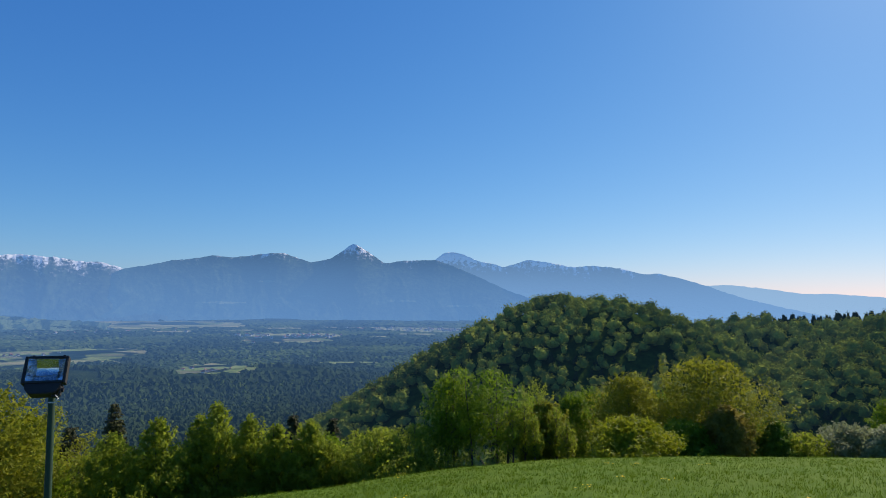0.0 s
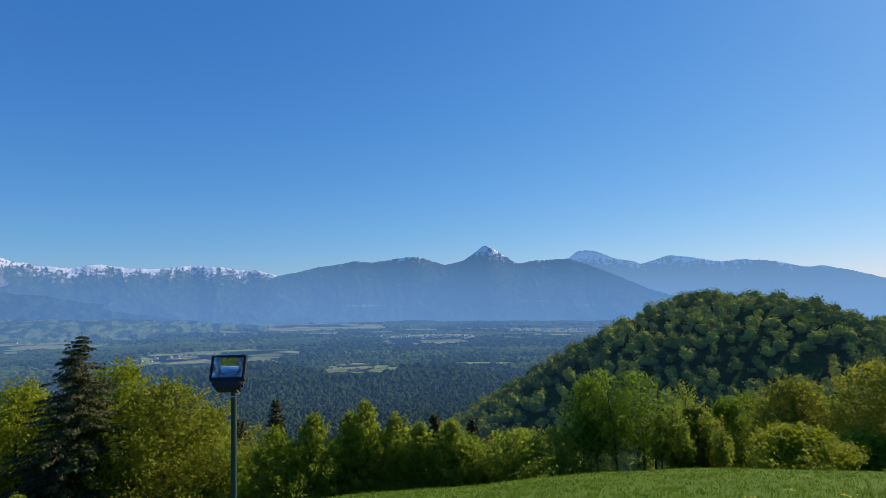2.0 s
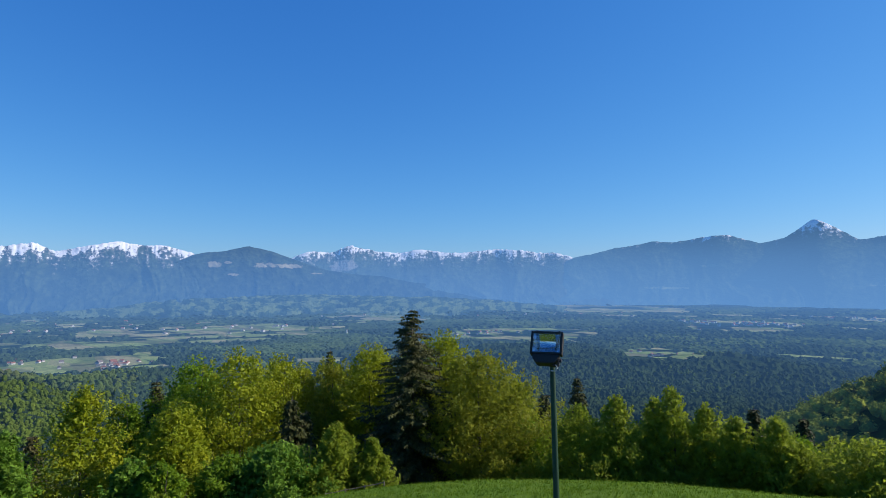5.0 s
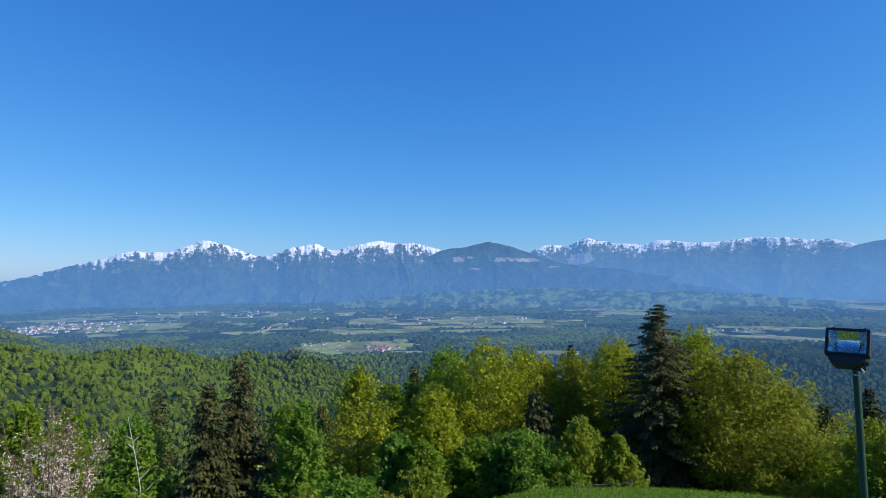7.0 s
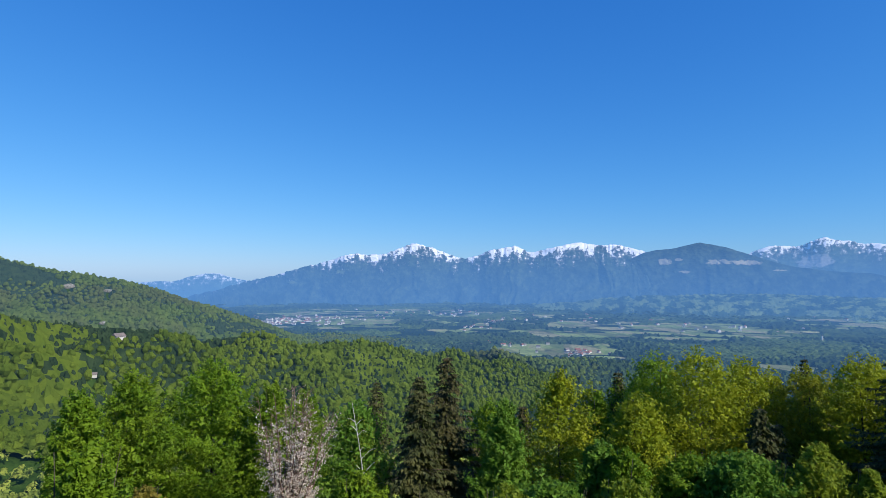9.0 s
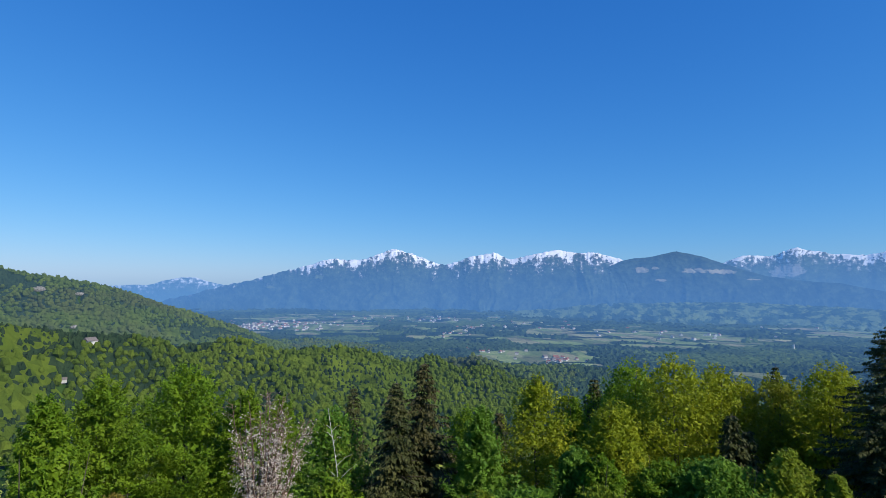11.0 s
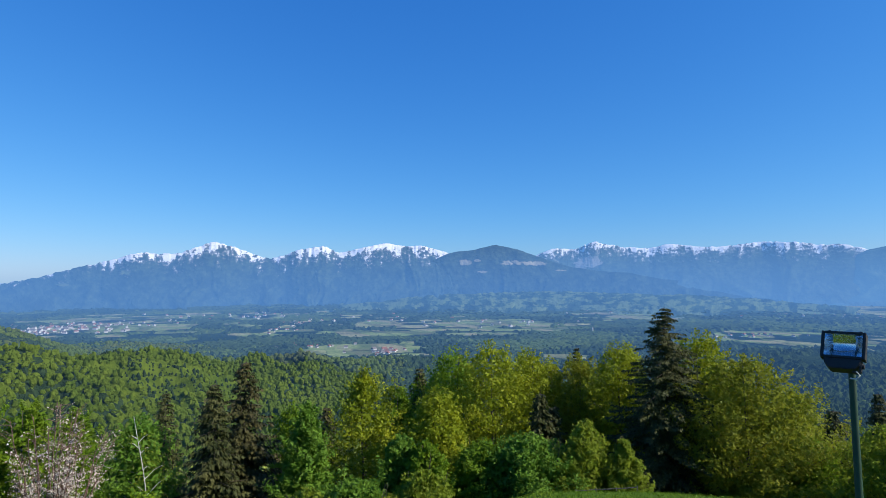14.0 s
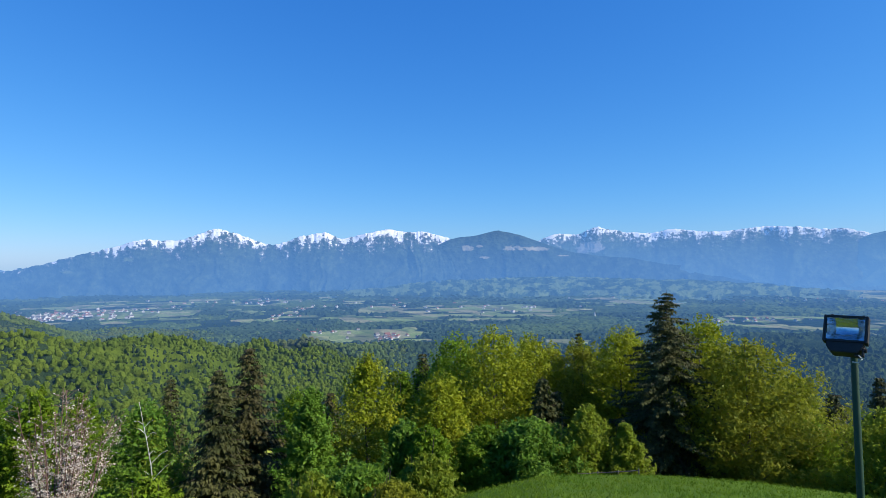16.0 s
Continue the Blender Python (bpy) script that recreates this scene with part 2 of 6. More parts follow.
def polar(az, r):
    """Ground place at a bearing (degrees, left positive) and a distance from the hilltop."""
    a = np.radians(az)
    return -np.sin(a) * r, np.cos(a) * r


# ---------------------------------------------------------------- the lie of the land
FLOOR = -165.0
EDGE_AZ = [-180, -90, -36, -12, 10, 45, 62, 75, 100, 140, 180]
EDGE_R = [60, 60, 48, 42, 37, 34, 30, 23, 17, 40, 60]
FALL_AZ = [-180, -90, -36, -26, -12, 0, 10, 25, 42, 55, 64, 80, 100, 140, 180]
FALL_EL = [-3, -6, -11.7, -13.0, -14.4, -15.8, -17.1, -17.75, -18.45, -19.4, -21.5, -26, -28, -10, -3]


def ridge(x, y, a, b, slope, soft):
    """Height of a ridge whose crest runs from a to b, each (bearing, distance, height)."""
    (ax, ay), (bx, by) = polar(a[0], a[1]), polar(b[0], b[1])
    dx, dy = bx - ax, by - ay
    t = np.clip(((x - ax) * dx + (y - ay) * dy) / (dx * dx + dy * dy + 1e-9), 0, 1)
    d = np.hypot(x - ax - t * dx, y - ay - t * dy)
    return a[2] + t * (b[2] - a[2]) - slope * (np.sqrt(d * d + soft * soft) - soft)


RIDGES = [
    ((-11.5, 405, -3), (-15, 385, -6), 0.62, 30),       # the wooded knoll
    ((-15, 385, -6), (-19, 285, -50), 0.52, 18),            # its spur
    ((-24, 520, -24), (-42, 520, -8), 0.42, 30),            # the ridge beside it
    ((-38, 500, -8), (-43, 330, -16), 0.62, 20),
    ((128, 1260, 52), (112, 1150, -12), 0.44, 50),          # the long hillside
    ((112, 1150, -12), (107, 1120, -92), 0.46, 25),
    ((107, 1120, -100), (90, 1000, -136), 0.35, 40),
    ((122, 520, -34), (97, 640, -78), 0.34, 40),            # the nearer wooded ridge
    ((97, 640, -78), (70, 900, -135), 0.26, 50),
    ((104, 1500, -120), (89, 1360, -150), 0.20, 60),
    ((30, 1150, -140), (12, 1050, -138), 0.14, 60),
]


def height(x, y):
    x, y = np.asarray(x, float), np.asarray(y, float)
    r, az = np.hypot(x, y), np.degrees(np.arctan2(-x, y))
    # round the summit the slopes of all sides pass softly into one another
    spread, d, fall = 60 * np.clip((16 - r) / 12, 0, 1), 0, 0
    for k in (-1.0, -0.5, 0.0, 0.5, 1.0):
        side = (az + k * spread + 180) % 360 - 180
        d, fall = d + np.interp(side, EDGE_AZ, EDGE_R) / 5, fall + np.interp(side, FALL_AZ, FALL_EL) / 5
    ze = d * np.tan(np.radians(fall))
    near = -1.6 + (ze + 1.6) * np.minimum(r / d, 1.0) ** 1.05 + 0.10 * (fbm(x * 0.3, y * 0.3, 3, 3) - 0.5)
    near = near - 0.5 * np.maximum(r - d, 0)
    base = np.interp(r, [0, 60, 150, 400, 800, 1150, 6000], [-14, -28, -62, -112, -150, FLOOR, FLOOR])
    z = np.maximum(near, base)
    rough = (fbm(x * 0.012, y * 0.012, 5, 4) - 0.5) * 16 + (fbm(x * 0.006 + 4, y * 0.006, 6, 2) - 0.5) * 26 * np.clip((r - 550) / 200, 0, 1)
    folds = (fbm(x * 0.014 + 9, y * 0.014, 8, 3, True) - 0.62) * 30 * np.clip((az - 70) / 8, 0, 1)
    for a, b, slope, soft in RIDGES:
        h = ridge(x, y, a, b, slope, soft) + rough
        if a[0] in (122, 97):
            h = h + folds
        k = 6.0
        z = np.where(r > D_WOOD, np.maximum(z, h) + np.maximum(k - abs(z - h), 0) ** 2 / (4 * k), z)
    return z


D_WOOD = 90.0

m = Mat("valley_floor")
w = m.where()
big = m.noise(m.scaled(w, (1, 1, 0)), 0.004, 5.0, 0.6)
fine = m.noise(w, 0.09, 5.0, 0.75)
c = m.mix(m.ramp(big, [(0.40, 0.0), (0.62, 1.0)]), (0.016, 0.034, 0.014), (0.040, 0.068, 0.022))
c = m.mix(m.ramp(fine, [(0.35, 0.6), (0.65, 0.0)]), c, (0.010, 0.022, 0.012))
m.set(Base_Color=c, Roughness=0.95).bump(fine, 1.0, 9.0)
# valley haze is painted in as a glow, stronger further out
VALLEY = m.distant(HAZE_REACH, HAZE_GLOW, bend=1.32).m


def build_ground():
    az = np.concatenate([np.arange(-60, 130, 1.0), np.arange(130, 300, 5.0)])
    r = np.concatenate([[0.001, 0.5, 1, 2, 3.5], np.arange(5, 60, 1.0), np.geomspace(60, 4900, 110)])
    A, Rr = np.meshgrid(az, r, indexing="ij")
    X, Y = polar(A, Rr)
    Z = height(X, Y)
    na, nr = A.shape
    i, j = np.meshgrid(np.arange(na), np.arange(nr - 1), indexing="ij")
    i2 = (i + 1) % na
    f = np.stack([i * nr + j, i2 * nr + j, i2 * nr + j + 1, i * nr + j + 1], -1).reshape(-1, 4)[:, ::-1]
    rm, am = Rr[:, :-1] + 0.5, (A[:, :-1] + 180) % 360 - 180
    slot = np.where(rm < np.interp(am, EDGE_AZ, EDGE_R) + 1.5, 0, np.where((rm > 1600) | ((rm > 1150) & (Z[:, :-1] < FLOOR + 12)) | ((rm > 560) & (am < 66) & (am > -8)), 2, 1)).ravel()
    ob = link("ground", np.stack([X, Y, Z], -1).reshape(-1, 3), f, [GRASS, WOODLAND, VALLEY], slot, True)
    return tagged(ob, "green hilltop meadow falling to woods and a wide valley floor", "ground", kind="structure")


build_ground()


# ---------------------------------------------------------------- mountains
def mountain_material(name, rock, wood, pasture, meadows=0.0, reach=HAZE_REACH, strength=1.0, open_from=0.60, glow=HAZE_GLOW, patch=0.006, rise=1.7):
    m = Mat(name)
    # pattern laid by bearing and height, stretched to look upright from the camera
    way, w = (m.n.new("ShaderNodeVectorMath") for _ in range(2))
    way.operation = "NORMALIZE"
    m.put(way.inputs[0], m.scaled(m.where(), (1, 1, 0)))
    m.put(w.inputs[0], m.scaled(way.outputs[0], (4400, 4400, 0))), m.put(w.inputs[1], m.scaled(m.where(), (0, 0, rise)))
    ribs = m.noise(m.scaled(w.outputs[0], (1, 1, 0.45)), 0.045, 5.0, 0.70)
    w = w.outputs[0]
    n1, n2, n3 = m.noise(w, patch, 6.0, 0.62), m.noise(w, 0.03, 5.0, 0.6), m.noise(w, 0.011, 4.0, 0.6)
    # mixed woods, dark spruce and paler beech, thinning out to scree and rock in the gullies
    c = m.mix(m.ramp(n2, [(0.40, 0.0), (0.62, 1.0)]), wood, tuple(1.9 * v for v in wood))
    c = m.mix(m.ramp(n3, [(0.46, 0.0), (0.60, 0.7)]), c, tuple(0.45 * v for v in wood))
    c = m.mix(m.ramp(n1, [(open_from, 0.0), (open_from + 0.07, meadows)]), c, pasture)
    cover, open_land = (m.n.new("ShaderNodeAttribute") for _ in range(2))
    cover.attribute_name, open_land.attribute_name = "snow_cover", "open_land"
    v = m.math("ADD", cover.outputs["Fac"], m.math("MULTIPLY", m.math("SUBTRACT", n3, 0.5), 90.0))
    v = m.math("ADD", v, m.math("MULTIPLY", m.math("SUBTRACT", ribs, 0.5), 330.0))
    v = m.math("ADD", v, m.math("MULTIPLY", m.math("SUBTRACT", n2, 0.5), 190.0))
    bare = m.math("DIVIDE", m.math("ADD", v, 48.0), 44.0, True)
    c = m.mix(m.math("MULTIPLY", bare, 0.75), c, m.mix(m.ramp(n2, [(0.42, 0.0), (0.60, 1.0)]), rock, tuple(min(2.1 * q, 0.5) for q in rock)))
    grass = m.math("MULTIPLY", m.math("ADD", open_land.outputs["Fac"], m.math("MULTIPLY", m.math("SUBTRACT", m.math("ADD", n2, n3), 1.0), 2.6)), 2.5, True)
    c = m.mix(grass, c, m.mix(m.ramp(n2, [(0.40, 0.0), (0.64, 1.0)]), pasture, tuple(0.7 * q for q in pasture)))
    c = m.mix(m.math("DIVIDE", v, 26.0, True), c, (0.88, 0.88, 0.89))
    m.set(Base_Color=c, Roughness=0.95).bump(n2, 0.5, 30.0)
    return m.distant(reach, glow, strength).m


WOOD, PASTURE, SCREE = (0.032, 0.046, 0.022), (0.13, 0.16, 0.06), (0.30, 0.29, 0.27)
# reach and glow set how much blue haze is painted into each range
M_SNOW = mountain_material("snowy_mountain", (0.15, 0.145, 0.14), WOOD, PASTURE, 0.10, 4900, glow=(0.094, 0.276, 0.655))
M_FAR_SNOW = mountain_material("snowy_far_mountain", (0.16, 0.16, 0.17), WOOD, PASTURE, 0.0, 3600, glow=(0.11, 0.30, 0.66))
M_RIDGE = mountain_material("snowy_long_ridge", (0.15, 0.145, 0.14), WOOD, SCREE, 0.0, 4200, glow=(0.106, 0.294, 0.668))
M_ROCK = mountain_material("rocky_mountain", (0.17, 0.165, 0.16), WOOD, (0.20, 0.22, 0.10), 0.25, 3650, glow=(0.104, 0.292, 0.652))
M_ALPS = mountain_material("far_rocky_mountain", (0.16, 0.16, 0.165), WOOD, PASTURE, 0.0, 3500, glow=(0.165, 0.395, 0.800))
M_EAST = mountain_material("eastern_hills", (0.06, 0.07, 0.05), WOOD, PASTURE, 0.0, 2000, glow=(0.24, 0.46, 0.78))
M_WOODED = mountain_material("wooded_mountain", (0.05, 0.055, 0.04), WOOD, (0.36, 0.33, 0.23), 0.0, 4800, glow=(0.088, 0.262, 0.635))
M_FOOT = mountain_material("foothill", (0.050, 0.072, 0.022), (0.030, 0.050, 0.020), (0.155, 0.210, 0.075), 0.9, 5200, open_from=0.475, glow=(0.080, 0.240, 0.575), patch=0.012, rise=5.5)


def smoothed(v, n):
    """Running mean of a line of heights, twice over n places."""
    n = max(int(n) | 1, 1)
    k = np.ones(n) / n
    for _ in range(2):
        v = np.convolve(np.pad(v, n // 2, mode="edge"), k, mode="valid")
    return v


def mountain_range(name, label, profile, r_foot, r_crest, material, jag, spur, seed, foot=FLOOR, power=1.75, step=0.1, rows=56, freq=0.25, snow=None, spots=()):
    """A range shaped to fit the camera's view: its crest follows bearing and height angle, spurs and gullies run down
    from it.
    snow: the share of the crest's height, and metres more, above which snow lies; spots: open land at bearing, height
    angle, half widths."""
    pa, pe = np.array(profile[0::2], float), np.array(profile[1::2], float)
    order = np.argsort(pa)
    az = np.arange(pa.min(), pa.max() + step, step)
    el = smoothed(np.interp(az, pa[order], pe[order]), 0.35 / step)
    el = el + jag * (fbm(az * 1.6, az * 0 + seed, seed, 4, True) - 0.62) + 0.5 * jag * (fbm(az * 5.5, az * 0 + seed, seed + 40, 2, True) - 0.6)
    s = np.concatenate([np.linspace(0, 1, rows) ** 0.9, [1.02, 1.06, 1.15]])
    A, S = np.meshgrid(az, s, indexing="ij")
    crest_r = r_crest * (1 + 0.05 * (fbm(A * 0.25, A * 0 + 3.3, seed + 5, 3) - 0.5))
    R0 = r_foot * (1 + 0.14 * (fbm(A * 0.12, A * 0 + 9.1, seed + 9, 3) - 0.5))
    Rr = R0 + (crest_r - R0) * np.minimum(S, 1) + 900 * np.maximum(S - 1, 0)
    # further down the slope the single summits merge into the mass of the range
    tiers = np.stack([r_crest * np.tan(np.radians(smoothed(el, w / step))) for w in (5.0, 2.6, 1.1, 0.0)], 1)
    at = np.clip(np.interp(S, [0, 0.35, 0.7, 1.0], [0, 1, 2, 3]), 0, 3)
    k = np.minimum(at.astype(int), 2)
    i = np.arange(len(az))[:, None]
    top = tiers[i, k] * (1 - at + k) + tiers[i, k + 1] * (at - k)
    lean = 2.6 * (1 - 0.6 * np.minimum(S, 1)) * (fbm(A * 0.16, S * 1.6, seed + 3, 3) - 0.5) + 0.5 * (fbm(A * 0.6, S * 3.0, seed + 4, 3) - 0.5)
    carve = 0.74 * fbm(A * freq + lean, S * 0.8 + seed, seed + 1, 4, True) + 0.26 * fbm(A * freq * 2.6 + 2 * lean, S * 3.0 + seed, seed + 2, 4, True) - 0.9
    env = np.clip(1 - S, 0, 1) ** 0.42 * np.minimum(1, 0.35 + 2.2 * S)
    Z = foot + (top - foot) * np.minimum(S, 1) ** power + spur * (top - foot) * carve * env - 300 * np.maximum(S - 1, 0)
    X, Y = polar(A, Rr)
    na, ns = A.shape
    i, j = np.meshgrid(np.arange(na - 1), np.arange(ns - 1), indexing="ij")
    f = np.stack([i * ns + j, i * ns + j + 1, (i + 1) * ns + j + 1, (i + 1) * ns + j], -1).reshape(-1, 4)
    ob = link(name, np.stack([X, Y, Z], -1).reshape(-1, 3), f, material, None, True)
    rough = fbm(A * 1.7 + 2.0 * lean, S * 5.0, seed + 6, 5, True) - 0.60 + 0.3 * (carve + 0.35)
    cover = Z - snow[0] * tiers[:, 3:] - snow[1] - snow[2] * rough if snow else Z * 0 - 300.0
    E, open_land = np.degrees(np.arctan2(Z, Rr)), Z * 0 - 1.0
    for a, e, da, de in spots:
        open_land = np.maximum(open_land, 0.8 - ((A - a) / da) ** 2 - ((E - e) / de) ** 2)
    for key, value in (("snow_cover", cover), ("open_land", open_land)):
        ob.data.attributes.new(key, "FLOAT", "POINT").data.foreach_set("value", value.astype(np.float32).ravel())
    return tagged(ob, label, "mountain", kind="structure")


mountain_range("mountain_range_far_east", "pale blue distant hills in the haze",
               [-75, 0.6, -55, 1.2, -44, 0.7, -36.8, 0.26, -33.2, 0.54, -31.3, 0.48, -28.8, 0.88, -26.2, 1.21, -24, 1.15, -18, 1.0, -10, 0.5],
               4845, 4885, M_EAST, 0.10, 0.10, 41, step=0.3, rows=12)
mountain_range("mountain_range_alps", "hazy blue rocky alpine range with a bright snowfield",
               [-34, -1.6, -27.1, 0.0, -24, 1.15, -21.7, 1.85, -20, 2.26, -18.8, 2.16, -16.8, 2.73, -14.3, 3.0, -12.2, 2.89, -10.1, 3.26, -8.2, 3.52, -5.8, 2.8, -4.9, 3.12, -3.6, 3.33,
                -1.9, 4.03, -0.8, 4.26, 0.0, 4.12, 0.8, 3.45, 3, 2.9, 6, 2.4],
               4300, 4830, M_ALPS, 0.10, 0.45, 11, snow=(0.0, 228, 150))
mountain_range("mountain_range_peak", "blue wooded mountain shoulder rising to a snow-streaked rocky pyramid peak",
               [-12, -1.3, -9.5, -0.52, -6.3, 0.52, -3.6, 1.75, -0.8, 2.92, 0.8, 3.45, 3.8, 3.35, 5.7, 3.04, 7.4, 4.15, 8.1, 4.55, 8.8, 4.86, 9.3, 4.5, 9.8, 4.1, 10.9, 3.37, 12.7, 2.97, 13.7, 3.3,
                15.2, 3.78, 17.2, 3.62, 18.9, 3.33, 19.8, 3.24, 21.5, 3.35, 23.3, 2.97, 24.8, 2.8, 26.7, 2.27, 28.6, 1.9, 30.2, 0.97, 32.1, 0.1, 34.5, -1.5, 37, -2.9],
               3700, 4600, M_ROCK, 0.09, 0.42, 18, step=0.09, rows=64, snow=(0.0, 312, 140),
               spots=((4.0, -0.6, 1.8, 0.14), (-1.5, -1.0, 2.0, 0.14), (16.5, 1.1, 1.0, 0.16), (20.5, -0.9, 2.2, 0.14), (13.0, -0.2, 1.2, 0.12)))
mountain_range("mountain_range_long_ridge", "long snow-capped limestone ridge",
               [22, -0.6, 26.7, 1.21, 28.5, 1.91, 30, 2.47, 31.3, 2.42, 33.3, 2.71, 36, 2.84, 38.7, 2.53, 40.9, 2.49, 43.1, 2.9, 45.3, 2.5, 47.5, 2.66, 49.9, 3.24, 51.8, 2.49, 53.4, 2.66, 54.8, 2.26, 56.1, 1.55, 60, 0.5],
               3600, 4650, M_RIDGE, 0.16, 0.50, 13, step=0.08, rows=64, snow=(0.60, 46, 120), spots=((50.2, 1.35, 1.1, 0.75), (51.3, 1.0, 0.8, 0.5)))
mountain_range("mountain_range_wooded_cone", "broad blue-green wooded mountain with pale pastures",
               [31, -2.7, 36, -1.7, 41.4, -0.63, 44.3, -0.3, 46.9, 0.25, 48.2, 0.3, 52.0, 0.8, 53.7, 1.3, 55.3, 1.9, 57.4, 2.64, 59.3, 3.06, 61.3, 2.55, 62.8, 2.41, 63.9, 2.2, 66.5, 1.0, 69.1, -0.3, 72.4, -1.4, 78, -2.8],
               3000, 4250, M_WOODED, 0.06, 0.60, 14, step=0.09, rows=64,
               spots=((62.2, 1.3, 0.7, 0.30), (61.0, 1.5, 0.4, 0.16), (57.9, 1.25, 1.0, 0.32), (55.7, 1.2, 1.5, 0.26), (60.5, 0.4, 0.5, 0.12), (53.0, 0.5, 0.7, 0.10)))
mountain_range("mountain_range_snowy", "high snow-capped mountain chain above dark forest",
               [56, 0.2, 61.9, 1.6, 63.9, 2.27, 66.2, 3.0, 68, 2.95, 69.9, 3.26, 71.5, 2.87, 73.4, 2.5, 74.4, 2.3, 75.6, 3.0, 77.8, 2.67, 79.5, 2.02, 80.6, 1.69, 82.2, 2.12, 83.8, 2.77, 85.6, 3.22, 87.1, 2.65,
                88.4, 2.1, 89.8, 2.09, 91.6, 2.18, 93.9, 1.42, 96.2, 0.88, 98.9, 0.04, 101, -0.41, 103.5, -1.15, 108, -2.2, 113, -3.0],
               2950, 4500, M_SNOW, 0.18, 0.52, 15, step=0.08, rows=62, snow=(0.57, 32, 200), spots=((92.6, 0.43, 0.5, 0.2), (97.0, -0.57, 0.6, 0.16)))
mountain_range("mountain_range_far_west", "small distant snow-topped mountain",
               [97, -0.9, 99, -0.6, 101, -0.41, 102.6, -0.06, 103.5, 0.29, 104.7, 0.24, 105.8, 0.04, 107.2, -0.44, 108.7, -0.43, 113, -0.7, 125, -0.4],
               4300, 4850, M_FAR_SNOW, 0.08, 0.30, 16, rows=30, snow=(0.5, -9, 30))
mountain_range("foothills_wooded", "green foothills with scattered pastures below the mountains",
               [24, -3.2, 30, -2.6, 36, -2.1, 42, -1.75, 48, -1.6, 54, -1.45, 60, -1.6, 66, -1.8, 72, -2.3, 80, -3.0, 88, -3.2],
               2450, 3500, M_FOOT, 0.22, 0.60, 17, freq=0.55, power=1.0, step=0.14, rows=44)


# ---------------------------------------------------------------- trees
def tube(points, radii, sides=6):
    """Vertices and faces of a tapered tube along points."""
    pts, n = np.asarray(points, float), len(points)
    verts = []
    for i in range(n):
        d = pts[min(i + 1, n - 1)] - pts[max(i - 1, 0)]
        d = d / (np.linalg.norm(d) + 1e-9)
        u = np.cross(d, (0.31, 0.95, 0.05) if abs(d[2]) > 0.8 else (0, 0, 1.0))
        u /= np.linalg.norm(u) + 1e-9
        v = np.cross(d, u)
        a = np.arange(sides) * 2 * np.pi / sides
        verts.append(pts[i] + radii[i] * (np.cos(a)[:, None] * u + np.sin(a)[:, None] * v))
    f = [[i * sides + k, i * sides + (k + 1) % sides, (i + 1) * sides + (k + 1) % sides, (i + 1) * sides + k] for i in range(n - 1) for k in range(sides)]
    return np.concatenate(verts), np.array(f)


def wood(name, tubes, material, parent):
    vs, fs, k = [], [], 0
    for v, f in tubes:
        vs.append(v), fs.append(f + k)
        k += len(v)
    return link(name, np.concatenate(vs), np.concatenate(fs), material, None, True, parent)


def leaf_shapes(centres, outward, size, g, stretch=1.5, droop=0.0, loose=0.55):
    """Small leaf-shaped pieces at centres, their faces turned about outward."""
    n = len(centres)
    nrm = outward + g.normal(0, loose, (n, 3))
    nrm[:, 2] += 0.25
    nrm /= np.linalg.norm(nrm, axis=1, keepdims=True) + 1e-9
    u = np.cross(nrm, g.normal(0, 1, (n, 3)))
    u /= np.linalg.norm(u, axis=1, keepdims=True) + 1e-9
    v = np.cross(nrm, u)
    s = (size * g.uniform(0.6, 1.35, n))[:, None]
    a, b = u * s * stretch * 0.5, v * s * 0.5
    tip = a.copy()
    tip[:, 2] -= droop * s[:, 0]
    return np.stack([centres - a - 0.75 * b, centres - 0.25 * a + b, centres + tip], 1)


def profile_round(h):
    return np.sqrt(np.clip(1 - (2 * (h - 0.5)) ** 2, 0, 1)) * (0.85 + 0.25 * (1 - h))


def profile_egg(h):
    return np.clip(np.sin(np.pi * (0.16 + 0.84 * np.clip(h, 0, 1)) ** 0.95), 0, 1) ** 0.48


def profile_point(h):
    return np.clip(1.3 * (1 - h) ** 0.65 * np.minimum(1, 0.6 + h * 3), 0, 1)


def profile_birch(h):
    return np.clip(1 - h, 0, 1) ** 0.55 * np.minimum(1, 0.62 + 1.5 * h)


